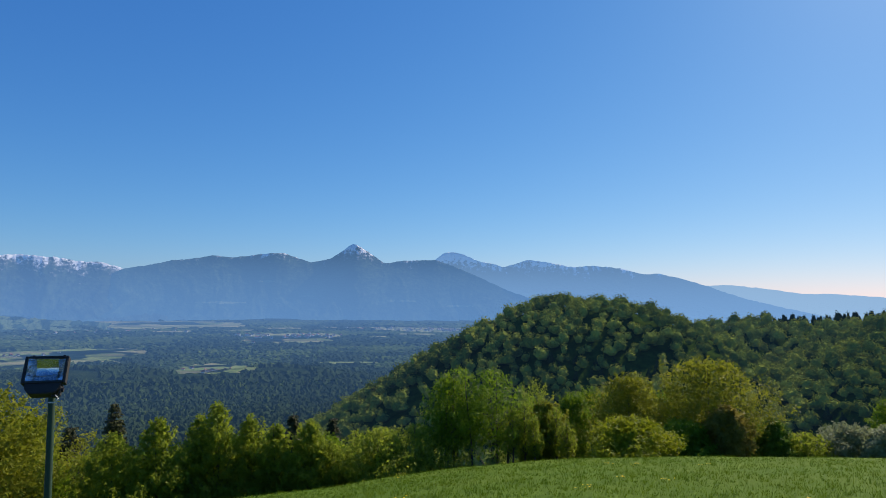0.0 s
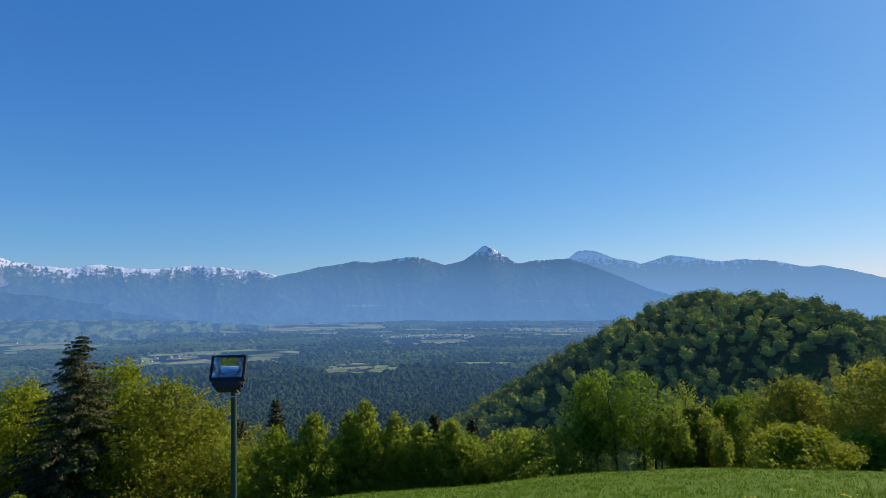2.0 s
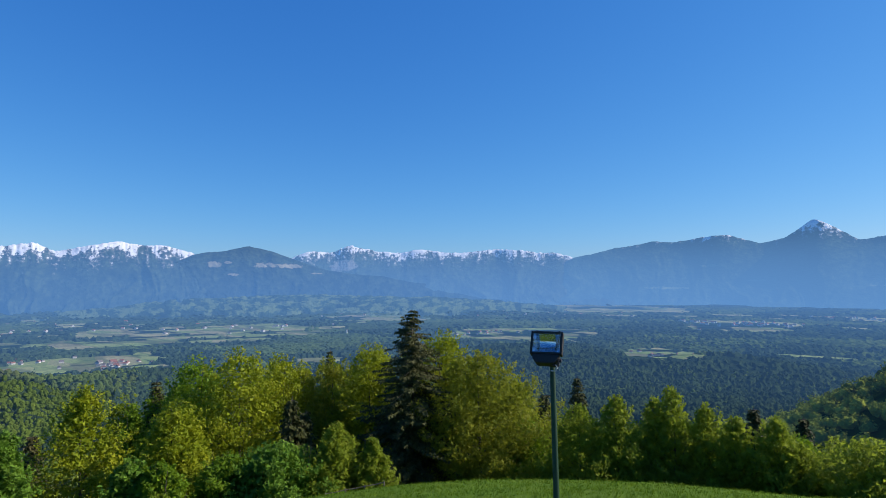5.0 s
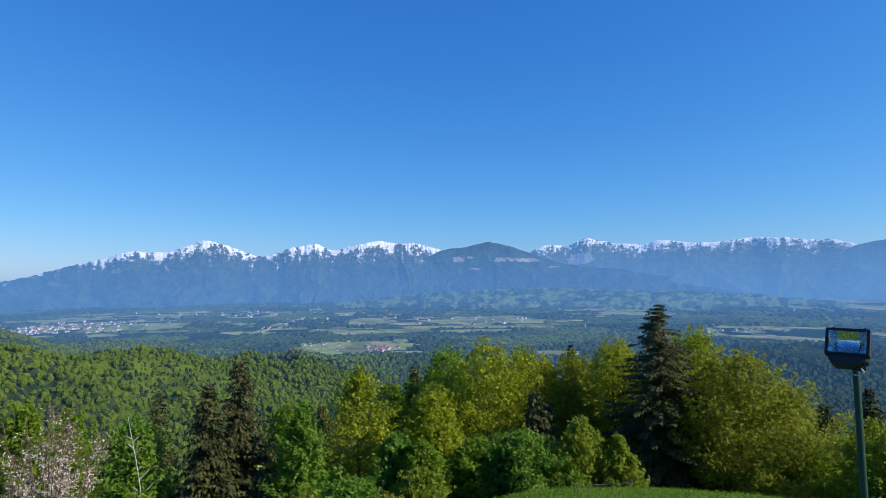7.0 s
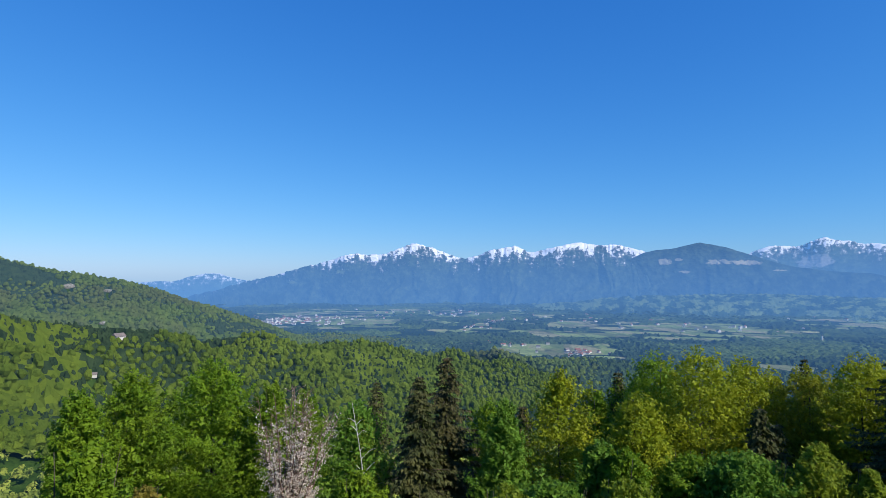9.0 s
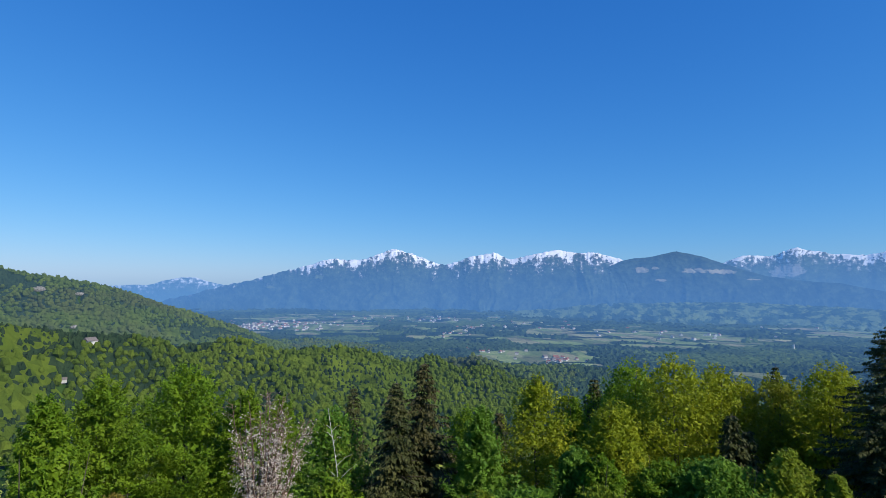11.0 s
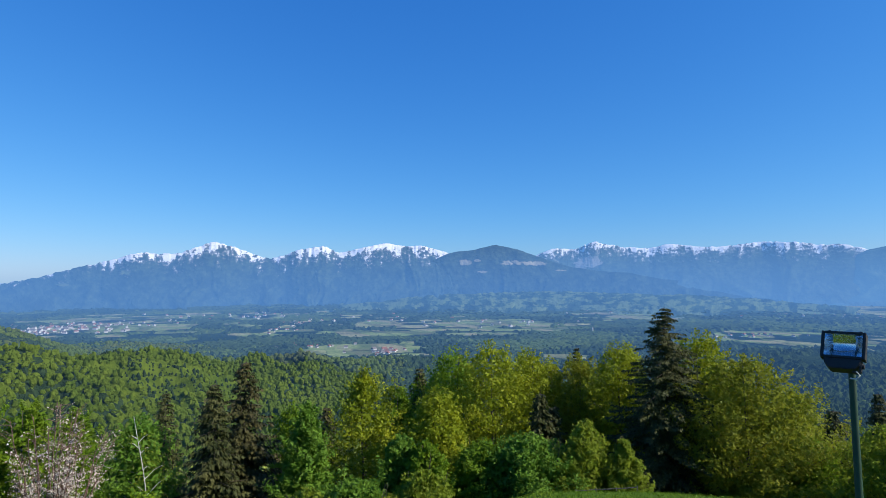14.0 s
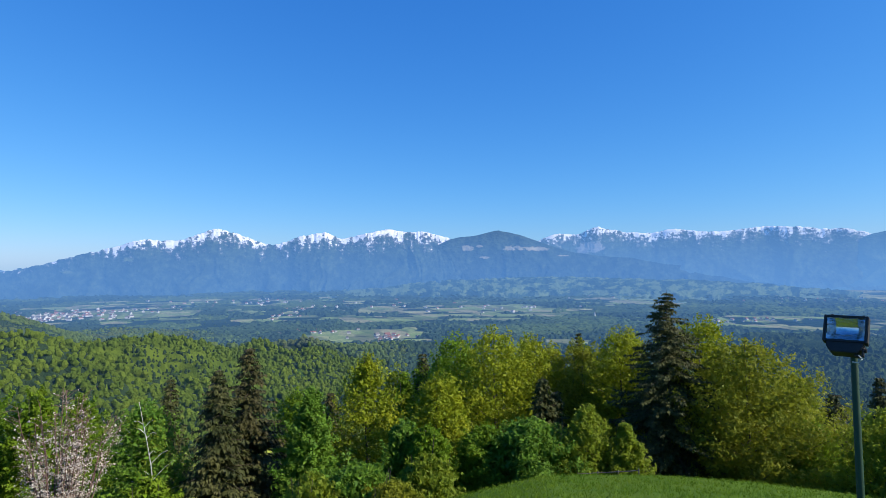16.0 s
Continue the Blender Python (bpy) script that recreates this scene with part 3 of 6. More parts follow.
def broadleaf(name, label, az, r, top, width, leaves, shape=profile_egg, low=0.12, leaf=0.17, count=9000, clumps=140, bark_mat=None, seed=1, limbs=12, stems=1, category="tree", steep=8.0, sag=0.0, core=3600):
    """A leafy tree: tapered stems with limbs, and a crown of leaf clumps of uneven size."""
    g = np.random.default_rng(seed * 7919 + int(abs(az) * 10))
    x, y = (float(v) for v in polar(az, r))
    z0 = float(height(x, y)) - 0.1
    H, W = r * math.tan(radians(top)) - z0, r * radians(width) * 1.36
    count, leaf = int(0.82 * count), 1.085 * leaf
    thing = new(name)
    thing.location = (x, y, z0)
    tagged(thing, label, category)
    # boughs: each starts at the stem, rises outwards and ends in a flat spray of leaves
    n = int(clumps * (2.1 if sag else 1.35))
    h = (np.arange(n) + g.uniform(0, 1, n)) / n
    ang = np.arange(n) * 2.39996 + g.normal(0, 0.35, n)
    lobes = 1 + 0.16 * np.sin(ang * 2 + g.uniform(0, 6)) + 0.14 * np.sin(ang * 3 + 7 * h + g.uniform(0, 6))
    L = np.maximum(W / 2 * shape(h) * lobes * g.choice([1.0, 0.72, 0.45], n, p=[0.62, 0.26, 0.12]) * g.uniform(0.88, 1.08, n), 0.22)
    rise = np.radians(np.clip(steep + 42 * h ** 1.6 + g.normal(0, 9, n), -12, 78))
    tip_z = np.clip(H * (low + (1 - low) * h), 0.3, H * 0.995)
    base_z = np.clip(tip_z - L * np.tan(np.minimum(rise, 1.1)), 0.05 * H, 0.95 * H)
    ax = np.stack([np.cos(ang), np.sin(ang), np.zeros(n)], 1)
    side = np.stack([-np.sin(ang), np.cos(ang), np.zeros(n)], 1)
    mass = (0.6 + L) ** 1.25
    per = np.maximum((count * mass / mass.sum()).astype(int), 10)
    k = np.repeat(np.arange(n), per)
    m_ = len(k)
    t = 1 - 0.78 * g.uniform(0, 1, m_) ** 1.35
    wide = (0.12 + 0.26 * L[k]) * np.sin(np.pi * np.clip(0.12 + 0.80 * t, 0, 1)) ** 0.7
    across = np.clip(g.normal(0, 0.55, m_), -1.15, 1.15) * wide
    thick = (0.09 + 0.075 * L[k]) * g.normal(0, 0.55, m_)
    p = ax[k] * (L[k] * t)[:, None] + side[k] * across[:, None]
    p[:, 2] += base_z[k] + (tip_z - base_z)[k] * t ** 1.15 + thick - 0.10 * np.abs(across) - sag * t ** 3 * L[k] * 0.35
    p += g.normal(0, 0.05, (m_, 3))
    p[:, 2] = np.clip(p[:, 2], 0.1, H)
    # the shaded heart of the crown
    hc = g.uniform(0.03, 0.96, core)
    ac, rc = g.uniform(0, 2 * np.pi, core), W / 2 * shape(hc) * 0.74 * np.sqrt(g.uniform(0, 1, core))
    heart = np.stack([rc * np.cos(ac), rc * np.sin(ac), H * (low + (1 - low) * hc * 0.97)], 1)
    up = ax[k] * 0.35 + side[k] * (across / (wide + 0.05))[:, None] * 0.35 + np.array([0, 0, 0.75]) * np.sign(thick + 0.12)[:, None]
    inner = leaf_shapes(heart, g.normal(0, 1, heart.shape), leaf * 1.8, g, 1.3)
    crown = [leaf_shapes(p, up, leaf, g, droop=0.3 + sag, loose=0.68), inner]
    pieces_mesh("crown", np.concatenate(crown), LEAF[leaves], thing)
    # wood
    tr = 0.009 * H + 0.035
    tubes = []
    hs = np.linspace(0, 0.96, 8)
    for s in range(stems):
        off = np.array([g.normal(0, 0.22), g.normal(0, 0.22)]) * (stems > 1) * W * 0.5
        lean = g.normal(0, 0.02, 2) * H + off * 0.5
        pts = np.stack([off[0] + lean[0] * hs + 0.08 * np.sin(5 * hs + s), off[1] + lean[1] * hs + 0.08 * np.cos(4 * hs + s), hs * H], 1)
        tubes.append(tube(pts, np.maximum(tr * (1 - hs) ** 0.9, 0.012), 7))
    for i in range(0, n, max(n // (limbs * 3), 1)):
        b0 = np.array([0, 0, base_z[i]])
        e = ax[i] * L[i] * 0.9 + np.array([0, 0, base_z[i] + (tip_z[i] - base_z[i]) * 0.86])
        mid = (b0 + e) / 2 + np.array([0, 0, -0.05 * L[i]]) + g.normal(0, 0.04, 3)
        rr = tr * 0.42 * (1 - h[i]) + 0.010
        tubes.append(tube([b0, mid, e], [rr, rr * 0.6, 0.005], 5))
    wood("trunk", tubes, bark_mat or BARK, thing)
    return thing


def conifer(name, label, az, r, top, width, leaves="spruce", seed=1, count=1.4, full=1.8):
    """A spruce: a straight stem with whorls of drooping boughs set with needle sprays."""
    g = np.random.default_rng(seed * 104729 + int(abs(az) * 10))
    x, y = (float(v) for v in polar(az, r))
    z0 = float(height(x, y)) - 0.1
    H, W = r * math.tan(radians(top)) - z0, r * radians(width) * 1.75
    thing = new(name)
    thing.location = (x, y, z0)
    tagged(thing, label, "conifer")
    tubes = [tube([(0, 0, 0), (0.03, 0, H * 0.5), (0, 0.03, H)], [0.013 * H + 0.03, 0.008 * H, 0.008], 7)]
    pieces = []
    for z in np.arange(0.07 * H, H * 0.985, max(0.22, H * 0.019)):
        q = z / H
        reach = W / 2 * min(1.0, (1 - q) * full) ** 0.72 * (0.85 + 0.2 * (1 - q)) + 0.08
        for k in range(int(g.integers(7, 10))):
            a, L = g.uniform(0, 2 * np.pi), reach * g.choice([1.0, 0.74, 1.12], p=[0.55, 0.33, 0.12]) * g.uniform(0.8, 1.08)
            ax = np.array([math.cos(a), math.sin(a), 0])
            side = np.array([-ax[1], ax[0], 0])
            dip = 0.34 - 0.44 * q + g.normal(0, 0.10)
            zb = z + g.uniform(-0.5, 0.5) * 0.07 * H * (1 - q)
            n = max(int(L / 0.062 * count), 12)
            t = np.sort(g.uniform(0.08, 1, n))
            spread = 0.30 * L * (1 - t) * np.minimum(t * 4, 1) + 0.05
            across = g.uniform(-1, 1, n) * (spread + 0.06)
            zz = zb - dip * L * t - 0.14 * L * t * t + 0.16 * L * t ** 4 * (1 - q)
            p = ax * (L * t)[:, None] + side * across[:, None] + np.stack([0 * t, 0 * t, zz - 0.05 * g.uniform(0, 1, n)], 1)
            along = ax * 0.75 + side * np.sign(across)[:, None] * 0.65 + np.stack([0 * t, 0 * t, -g.uniform(0.05, 1.25, n)], 1) + g.normal(0, 0.25, (n, 3))
            along /= np.linalg.norm(along, axis=1, keepdims=True)
            flat = np.cross(along, np.array([0, 0, 1.0]) + g.normal(0, 0.35, (n, 3)))
            flat /= np.linalg.norm(flat, axis=1, keepdims=True) + 1e-9
            ln = (g.uniform(0.26, 0.5, n) / math.sqrt(count) * (0.75 + 0.25 * (1 - q)))[:, None]
            wd = ln * 0.27
            hang = np.array([0, 0, -0.35]) * ln
            pieces.append(np.stack([p - flat * wd, p + along * ln + hang * 0.6, p + along * ln * 0.3 + flat * wd * 1.4], 1))
            if k % 3 == 0:
                tubes.append(tube([(0, 0, zb), ax * L * 0.5 + np.array([0, 0, zb - dip * L * 0.5 - 0.035 * L]), ax * L * 0.9 + np.array([0, 0, zb - dip * L * 0.9 - 0.05 * L])], [0.03, 0.02, 0.006], 4))
    pieces_mesh("crown", np.concatenate(pieces), LEAF[leaves], thing)
    wood("trunk", tubes, BARK_DARK, thing)
    return thing


# far woods: many trees in one mesh
def puff(g, n, conical=False):
    """Leaf clumps over a unit crown (height 1, half width 0.5)."""
    d = g.normal(0, 1, (n, 3))
    d /= np.linalg.norm(d, axis=1, keepdims=True)
    if conical:
        h = g.uniform(0, 1, n) ** 1.2
        a = g.uniform(0, 2 * np.pi, n)
        rad = 0.5 * (1 - h) ** 0.9 * g.uniform(0.7, 1.0, n)
        p = np.stack([rad * np.cos(a), rad * np.sin(a), h], 1)
        d = np.stack([np.cos(a), np.sin(a), 0.5 + 0 * a], 1)
    else:
        k = max(n // 16, 5)
        d[:, 2] = np.where(d[:, 2] < -0.35, -d[:, 2], d[:, 2])
        c = g.normal(0, 1, (k, 3))
        c /= np.linalg.norm(c, axis=1, keepdims=True)
        c[:, 2] = np.abs(c[:, 2]) * 1.1 - 0.25
        c = c * np.array([0.30, 0.30, 0.26]) * g.uniform(0.7, 1.12, (k, 1))
        p = np.array([0, 0, 0.56]) + c[g.integers(0, k, n)] + d * np.array([0.19, 0.19, 0.17]) * g.uniform(0.8, 1.1, (n, 1))
    return p, d


def mantle(rings, sides, g, jitter):
    """Triangles of an uneven closed mantle over rings (height, radius), pointed at the top."""
    v = []
    for k, (h, q) in enumerate(rings):
        a = (np.arange(sides) + 0.5 * (k % 2)) * 2 * np.pi / sides
        q = q * g.uniform(1 - jitter, 1 + jitter, sides)
        v.append(np.stack([q * np.cos(a), q * np.sin(a), h + 0.3 * jitter * g.normal(0, 0.3, sides)], 1))
    v = np.concatenate(v + [np.array([[0, 0, rings[-1][0] + 0.22 * rings[-1][1]]])])
    f = []
    for k in range(len(rings) - 1):
        for i in range(sides):
            j = (i + 1) % sides
            a, b, c, d = k * sides + i, k * sides + j, (k + 1) * sides + i, (k + 1) * sides + j
            f += [[a, b, c], [b, d, c]] if k % 2 == 0 else [[a, b, d], [a, d, c]]
    top = len(v) - 1
    f += [[top - sides + i, top - sides + (i + 1) % sides, top] for i in range(sides)]
    return v, np.array(f)


def dome(g, sides, count, conical):
    """A lobed, ragged crown (height 1, half width 0.5): a cone of boughs or a rounded mass."""
    if conical:
        return mantle([(0.04 + 0.84 * k / count, 0.5 * (1 - k / count) ** 0.9 * (0.72, 1.1)[k % 2]) for k in range(count)], sides, g, 0.28)
    v, f = mantle([(0.52 + 0.44 * u, 0.46 * math.sqrt(1 - u * u)) for u in np.linspace(-0.72, 0.86, count)], sides, g, 0.22)
    lobes = g.normal(0, 1, (8, 3))
    lobes[:, 2] = abs(lobes[:, 2]) * 0.9 - 0.15
    lobes /= np.linalg.norm(lobes, axis=1, keepdims=True)
    way = v - np.array([0, 0, 0.5])
    near = np.max((way / (np.linalg.norm(way, axis=1, keepdims=True) + 1e-9)) @ lobes.T, axis=1)
    return way * (0.74 + 0.40 * np.clip((near - 0.6) / 0.4, 0, 1))[:, None] + np.array([0, 0, 0.5]), f


def sprays(g, v, f, n, scale):
    """Places and outward directions of n leaf sprays spread over a crown."""
    a, b, c = v[f[:, 0]], v[f[:, 1]], v[f[:, 2]]
    nrm = np.cross(b - a, c - a)
    area = np.linalg.norm(nrm, axis=1)
    k = g.choice(len(f), n, p=area / area.sum())
    u, w = np.sqrt(g.uniform(0, 1, n))[:, None], g.uniform(0, 1, n)[:, None]
    p = (1 - u) * a[k] + u * (1 - w) * b[k] + u * w * c[k]
    return p * scale * g.uniform(0.90, 1.10, n)[:, None] + np.array([0, 0, 0.06]), nrm[k] / area[k][:, None]


def forest(name, label, places, sizes, tall, pieces, leaf, material, conical=False, seed=1, solid=0.0, fine=False):
    """Woods as one mesh: at each place a crown of loose leaf clumps, closed or loose within."""
    g = np.random.default_rng(seed)
    domes = [dome(g, 7 if fine else 6, 4 if fine else 3, conical) for _ in range(9)]
    protos = [sprays(g, *domes[k], pieces // 3 if conical else pieces, solid) if solid else puff(g, pieces, conical) for k in range(9)]
    vs, fs, n = [], [], 0
    for (x, y, z), s, t in zip(places, sizes, tall):
        k = int(g.integers(9))
        p, d = protos[k]
        a = g.uniform(0, 6.28)
        R2 = np.array([[math.cos(a), -math.sin(a), 0], [math.sin(a), math.cos(a), 0], [0, 0, 1.0]])
        q = (p @ R2.T) * np.array([s, s, t]) + (x, y, z)
        tri = leaf_shapes(q, d @ R2.T, leaf * s, g, 1.3, 0.0, 0.5 if solid else 0.16).reshape(-1, 3)
        vs.append(tri), fs.append(np.arange(len(tri)).reshape(-1, 3) + n)
        n += len(tri)
        if solid:
            v, f = domes[k]
            vs.append((v @ R2.T) * np.array([s, s, t]) * solid * (0.84 if fine else 1.0) + (x, y, z + 0.06 * t)), fs.append(f + n)
            n += len(v)
    ob = link(name, np.concatenate(vs), np.concatenate(fs), material)
    return tagged(ob, label, "forest", kind="stuff")


def hidden(x, y, ztop):
    """True where nearer ground stands before a treetop, seen from the hilltop."""
    r = np.hypot(x, y)
    best = np.full(np.shape(r), -9.0)
    for k in (0.3, 0.4, 0.5, 0.6, 0.68, 0.76, 0.83, 0.89, 0.94, 0.97):
        best = np.maximum(best, height(x * k, y * k) / (r * k))
    return best > ztop / r + 0.011


def scatter(a0, a1, r0, r1, step, g):
    """Jittered places over a sector of the ground, with their heights."""
    k = np.arange(-r1, r1, step)
    x, y = (v.ravel() + g.uniform(-0.42, 0.42, v.size) * step for v in np.meshgrid(k, k))
    r, az = np.hypot(x, y), np.degrees(np.arctan2(-x, y))
    ok = (az > a0) & (az < a1) & (r > r0) & (r < r1)
    x, y, r, az = x[ok], y[ok], r[ok], az[ok]
    return x, y, height(x, y), r, az


# ---------------------------------------------------------------- fields of the valley
def field_material(name, a, b):
    m = Mat(name)
    w = m.where()
    f, n = m.noise(m.scaled(w, (1, 0.3, 1)), 0.02, 4.0), m.noise(w, 0.15, 4.0)
    c = m.mix(m.ramp(f, [(0.4, 0.0), (0.6, 1.0)]), a, b)
    # strips of different crops, with their hedges
    plots = m.node("ShaderNodeMapping", Vector=w)
    plots.inputs["Rotation"].default_value, plots.inputs["Scale"].default_value = (0, 0, 0.5), (0.007, 0.022, 0)
    cell = m.cells(plots.outputs[0], 1.0)
    tone = m.node("ShaderNodeSeparateColor", Color=cell.outputs["Color"]).outputs[0]
    c = m.mix(m.ramp(tone, [(0.0, 0.0), (1.0, 0.6)]), c, (0.140, 0.185, 0.060))
    c = m.mix(m.ramp(tone, [(0.72, 0.0), (0.75, 0.8)]), c, (0.30, 0.27, 0.16))
    c = m.mix(m.ramp(cell.outputs["Distance"], [(0.54, 0.0), (0.64, 0.5)]), c, (0.028, 0.045, 0.018))
    c = m.mix(m.ramp(n, [(0.4, 0.4), (0.6, 0.0)]), c, (0.04, 0.07, 0.02))
    m.set(Base_Color=c, Roughness=0.95)
    # far fields turn bluer through a haze glow painted into the colour
    return m.distant(HAZE_REACH, HAZE_GLOW, bend=1.32).m


FIELD_GREEN = field_material("green_field", (0.185, 0.255, 0.075), (0.270, 0.315, 0.120))
FIELD_TAN = field_material("dry_field", (0.40, 0.375, 0.20), (0.30, 0.32, 0.135))
FIELDS = []


def field(a0, a1, r0, r1, tan=False, lift=1.2):
    """A meadow or crop field lying on the valley floor, with a ragged edge."""
    n = 48
    t = np.linspace(0, 2 * np.pi, n, endpoint=False)
    k = 0.42 + 0.95 * fbm(np.cos(t) * 2.6 + a0, np.sin(t) * 2.6 + r0 * 0.01, 21, 5)
    ca, sa = np.cos(t), np.sin(t)
    az = (a0 + a1) / 2 + (a1 - a0) / 2 * np.sign(ca) * abs(ca) ** 0.6 * k
    rr = (r0 + r1) / 2 + (r1 - r0) / 2 * np.sign(sa) * abs(sa) ** 0.6 * k
    vs, rings = [], np.array([1, 0.45, 0.02])
    for q in rings:
        x, y = polar((a0 + a1) / 2 + (az - (a0 + a1) / 2) * q, (r0 + r1) / 2 + (rr - (r0 + r1) / 2) * q)
        vs.append(np.stack([x, y, height(x, y) + lift], 1))
    i, j = np.meshgrid(np.arange(n), np.arange(len(rings) - 1), indexing="ij")
    f = np.stack([j * n + i, j * n + (i + 1) % n, (j + 1) * n + (i + 1) % n, (j + 1) * n + i], -1).reshape(-1, 4)
    ob = link("field", np.concatenate(vs), f, FIELD_TAN if tan else FIELD_GREEN, None, True)
    FIELDS.append((a0, a1, r0, r1))
    return tagged(ob, "dry tan field on the valley floor" if tan else "green field on the valley floor", "field", kind="structure")


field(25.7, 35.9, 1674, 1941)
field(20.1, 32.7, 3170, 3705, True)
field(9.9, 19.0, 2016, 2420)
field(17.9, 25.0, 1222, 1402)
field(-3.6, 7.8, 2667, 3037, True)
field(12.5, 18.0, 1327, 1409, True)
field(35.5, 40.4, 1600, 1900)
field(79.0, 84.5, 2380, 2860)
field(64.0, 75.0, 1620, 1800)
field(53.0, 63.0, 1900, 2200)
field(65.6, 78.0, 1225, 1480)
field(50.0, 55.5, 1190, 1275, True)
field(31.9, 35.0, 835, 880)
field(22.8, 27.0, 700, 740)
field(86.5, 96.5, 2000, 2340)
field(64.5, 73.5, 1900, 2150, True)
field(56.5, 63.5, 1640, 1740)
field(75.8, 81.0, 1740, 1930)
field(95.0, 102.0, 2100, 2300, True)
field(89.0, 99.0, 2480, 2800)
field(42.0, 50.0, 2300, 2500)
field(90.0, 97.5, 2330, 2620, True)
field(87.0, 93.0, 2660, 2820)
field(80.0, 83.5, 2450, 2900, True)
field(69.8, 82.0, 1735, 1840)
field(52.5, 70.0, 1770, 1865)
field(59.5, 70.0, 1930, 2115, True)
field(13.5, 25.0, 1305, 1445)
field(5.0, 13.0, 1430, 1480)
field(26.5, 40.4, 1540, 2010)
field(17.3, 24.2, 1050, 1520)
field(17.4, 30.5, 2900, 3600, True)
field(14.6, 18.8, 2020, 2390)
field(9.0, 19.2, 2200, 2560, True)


def mosaic(a0, a1, r0, r1, n, seed, dry=0.35):
    """Strips of farmland lying side by side along the valley."""
    g = np.random.default_rng(seed)
    for _ in range(n):
        a, r = g.uniform(a0, a1), g.uniform(r0, r1)
        da, dr = g.uniform(0.5, 2.0), g.uniform(0.010, 0.030) * r
        field(a - da, a + da, r - dr, r + dr, bool(g.uniform() < dry), float(g.uniform(1.3, 2.6)))


mosaic(62, 84, 1650, 2250, 26, 61)
mosaic(50, 64, 1700, 2300, 16, 62)
mosaic(84, 101, 1900, 2800, 22, 63)
mosaic(26, 41, 1620, 1900, 10, 64)
mosaic(66, 78, 1230, 1470, 7, 65)
mosaic(20, 33, 3150, 3650, 8, 66, 0.7)
mosaic(-3, 19, 2250, 3000, 14, 67, 0.6)
mosaic(16, 26, 1230, 1400, 6, 68)
mosaic(40, 52, 2200, 2700, 8, 69)
mosaic(62, 98, 2350, 3000, 16, 70, 0.5)
mosaic(22, 62, 2600, 3200, 16, 71, 0.5)


# ---------------------------------------------------------------- far woods
def open_ground(az, r):
    o = np.zeros(np.shape(az), bool)
    x, y = polar(az, r)
    rag = 1.15 * fbm(x * 0.011, y * 0.011, 91, 3) + 0.25 * value_noise(x * 0.31, y * 0.31, 92)
    for a0, a1, r0, r1 in FIELDS:
        o |= ((az - (a0 + a1) / 2) / ((a1 - a0) / 2)) ** 4 + ((r - (r0 + r1) / 2) / ((r1 - r0) / 2)) ** 4 < 1.25 - rag
    return o


def meet(az, el, r0, r1):
    """Distance at which a bearing and height angle come down on the ground."""
    r = np.arange(r0, r1, 4.0)
    x, y = polar(az, r)
    k = np.nonzero(height(x, y) >= r * math.tan(radians(el)))[0]
    return float(r[k[0]]) if len(k) else (r0 + r1) / 2


HOUSE_R, HUT_R = meet(111.4, -5.55, 250, 800), meet(113.2, -8.7, 150, 600)
CRAGS = [(115.1, meet(115.1, -1.0, 700, 1250), 9, 5), (112.3, meet(112.3, -1.3, 700, 1250), 6, 3), (112.6, meet(112.6, -0.4, 700, 1250), 4.5, 3)]
SIGHT_LANES = [(111.4, HOUSE_R, 4.0, 18), (113.2, HUT_R, 2.5, 12)] + [(a, r, w * 0.8, 34) for a, r, w, _ in CRAGS]


def cleared(az, r):
    """Lanes left free of trees so that the houses and crags show from the camera."""
    o = np.zeros(np.shape(az), bool)
    for a, d, half, lane in SIGHT_LANES:
        o |= (abs(np.radians(az - a)) * d < half) & (r > d - lane) & (r < d + 9)
    return o


def crag(az, r, wide, tall, seed):
    """A pale limestone crag on the wooded hillside."""
    g = np.random.default_rng(seed)
    bm = bmesh.new()
    bmesh.ops.create_icosphere(bm, subdivisions=3, radius=1.0)
    for v in bm.verts:
        k = 0.72 + 0.6 * float(fbm(v.co.x * 2.1 + seed, v.co.y * 2.1 + v.co.z * 3.0, seed, 3, True))
        v.co = Vector((v.co.x * wide * k, v.co.y * wide * 0.5 * k, v.co.z * tall * k))
    x, y = polar(az, r)
    thing = tagged(new("crag"), "pale grey limestone crag on the wooded hillside", "rock")
    thing.matrix_basis = pose(x, y, float(height(x, y)) + 0.2 * tall, 0, 0, az)
    part("rock", bm, LIMESTONE, thing)


m = Mat("limestone")
f = m.noise(m.local(), 0.35, 6.0, 0.7)
m.set(Base_Color=m.ramp(f, [(0.38, (0.10, 0.10, 0.08)), (0.55, (0.22, 0.215, 0.20)), (0.75, (0.36, 0.355, 0.34))]), Roughness=0.9).bump(f, 0.8, 1.5)
# crags carry a little painted haze
LIMESTONE = m.distant(16000.0, HAZE_GLOW).m
for k, c in enumerate(CRAGS):
    crag(*c, 5 + k)


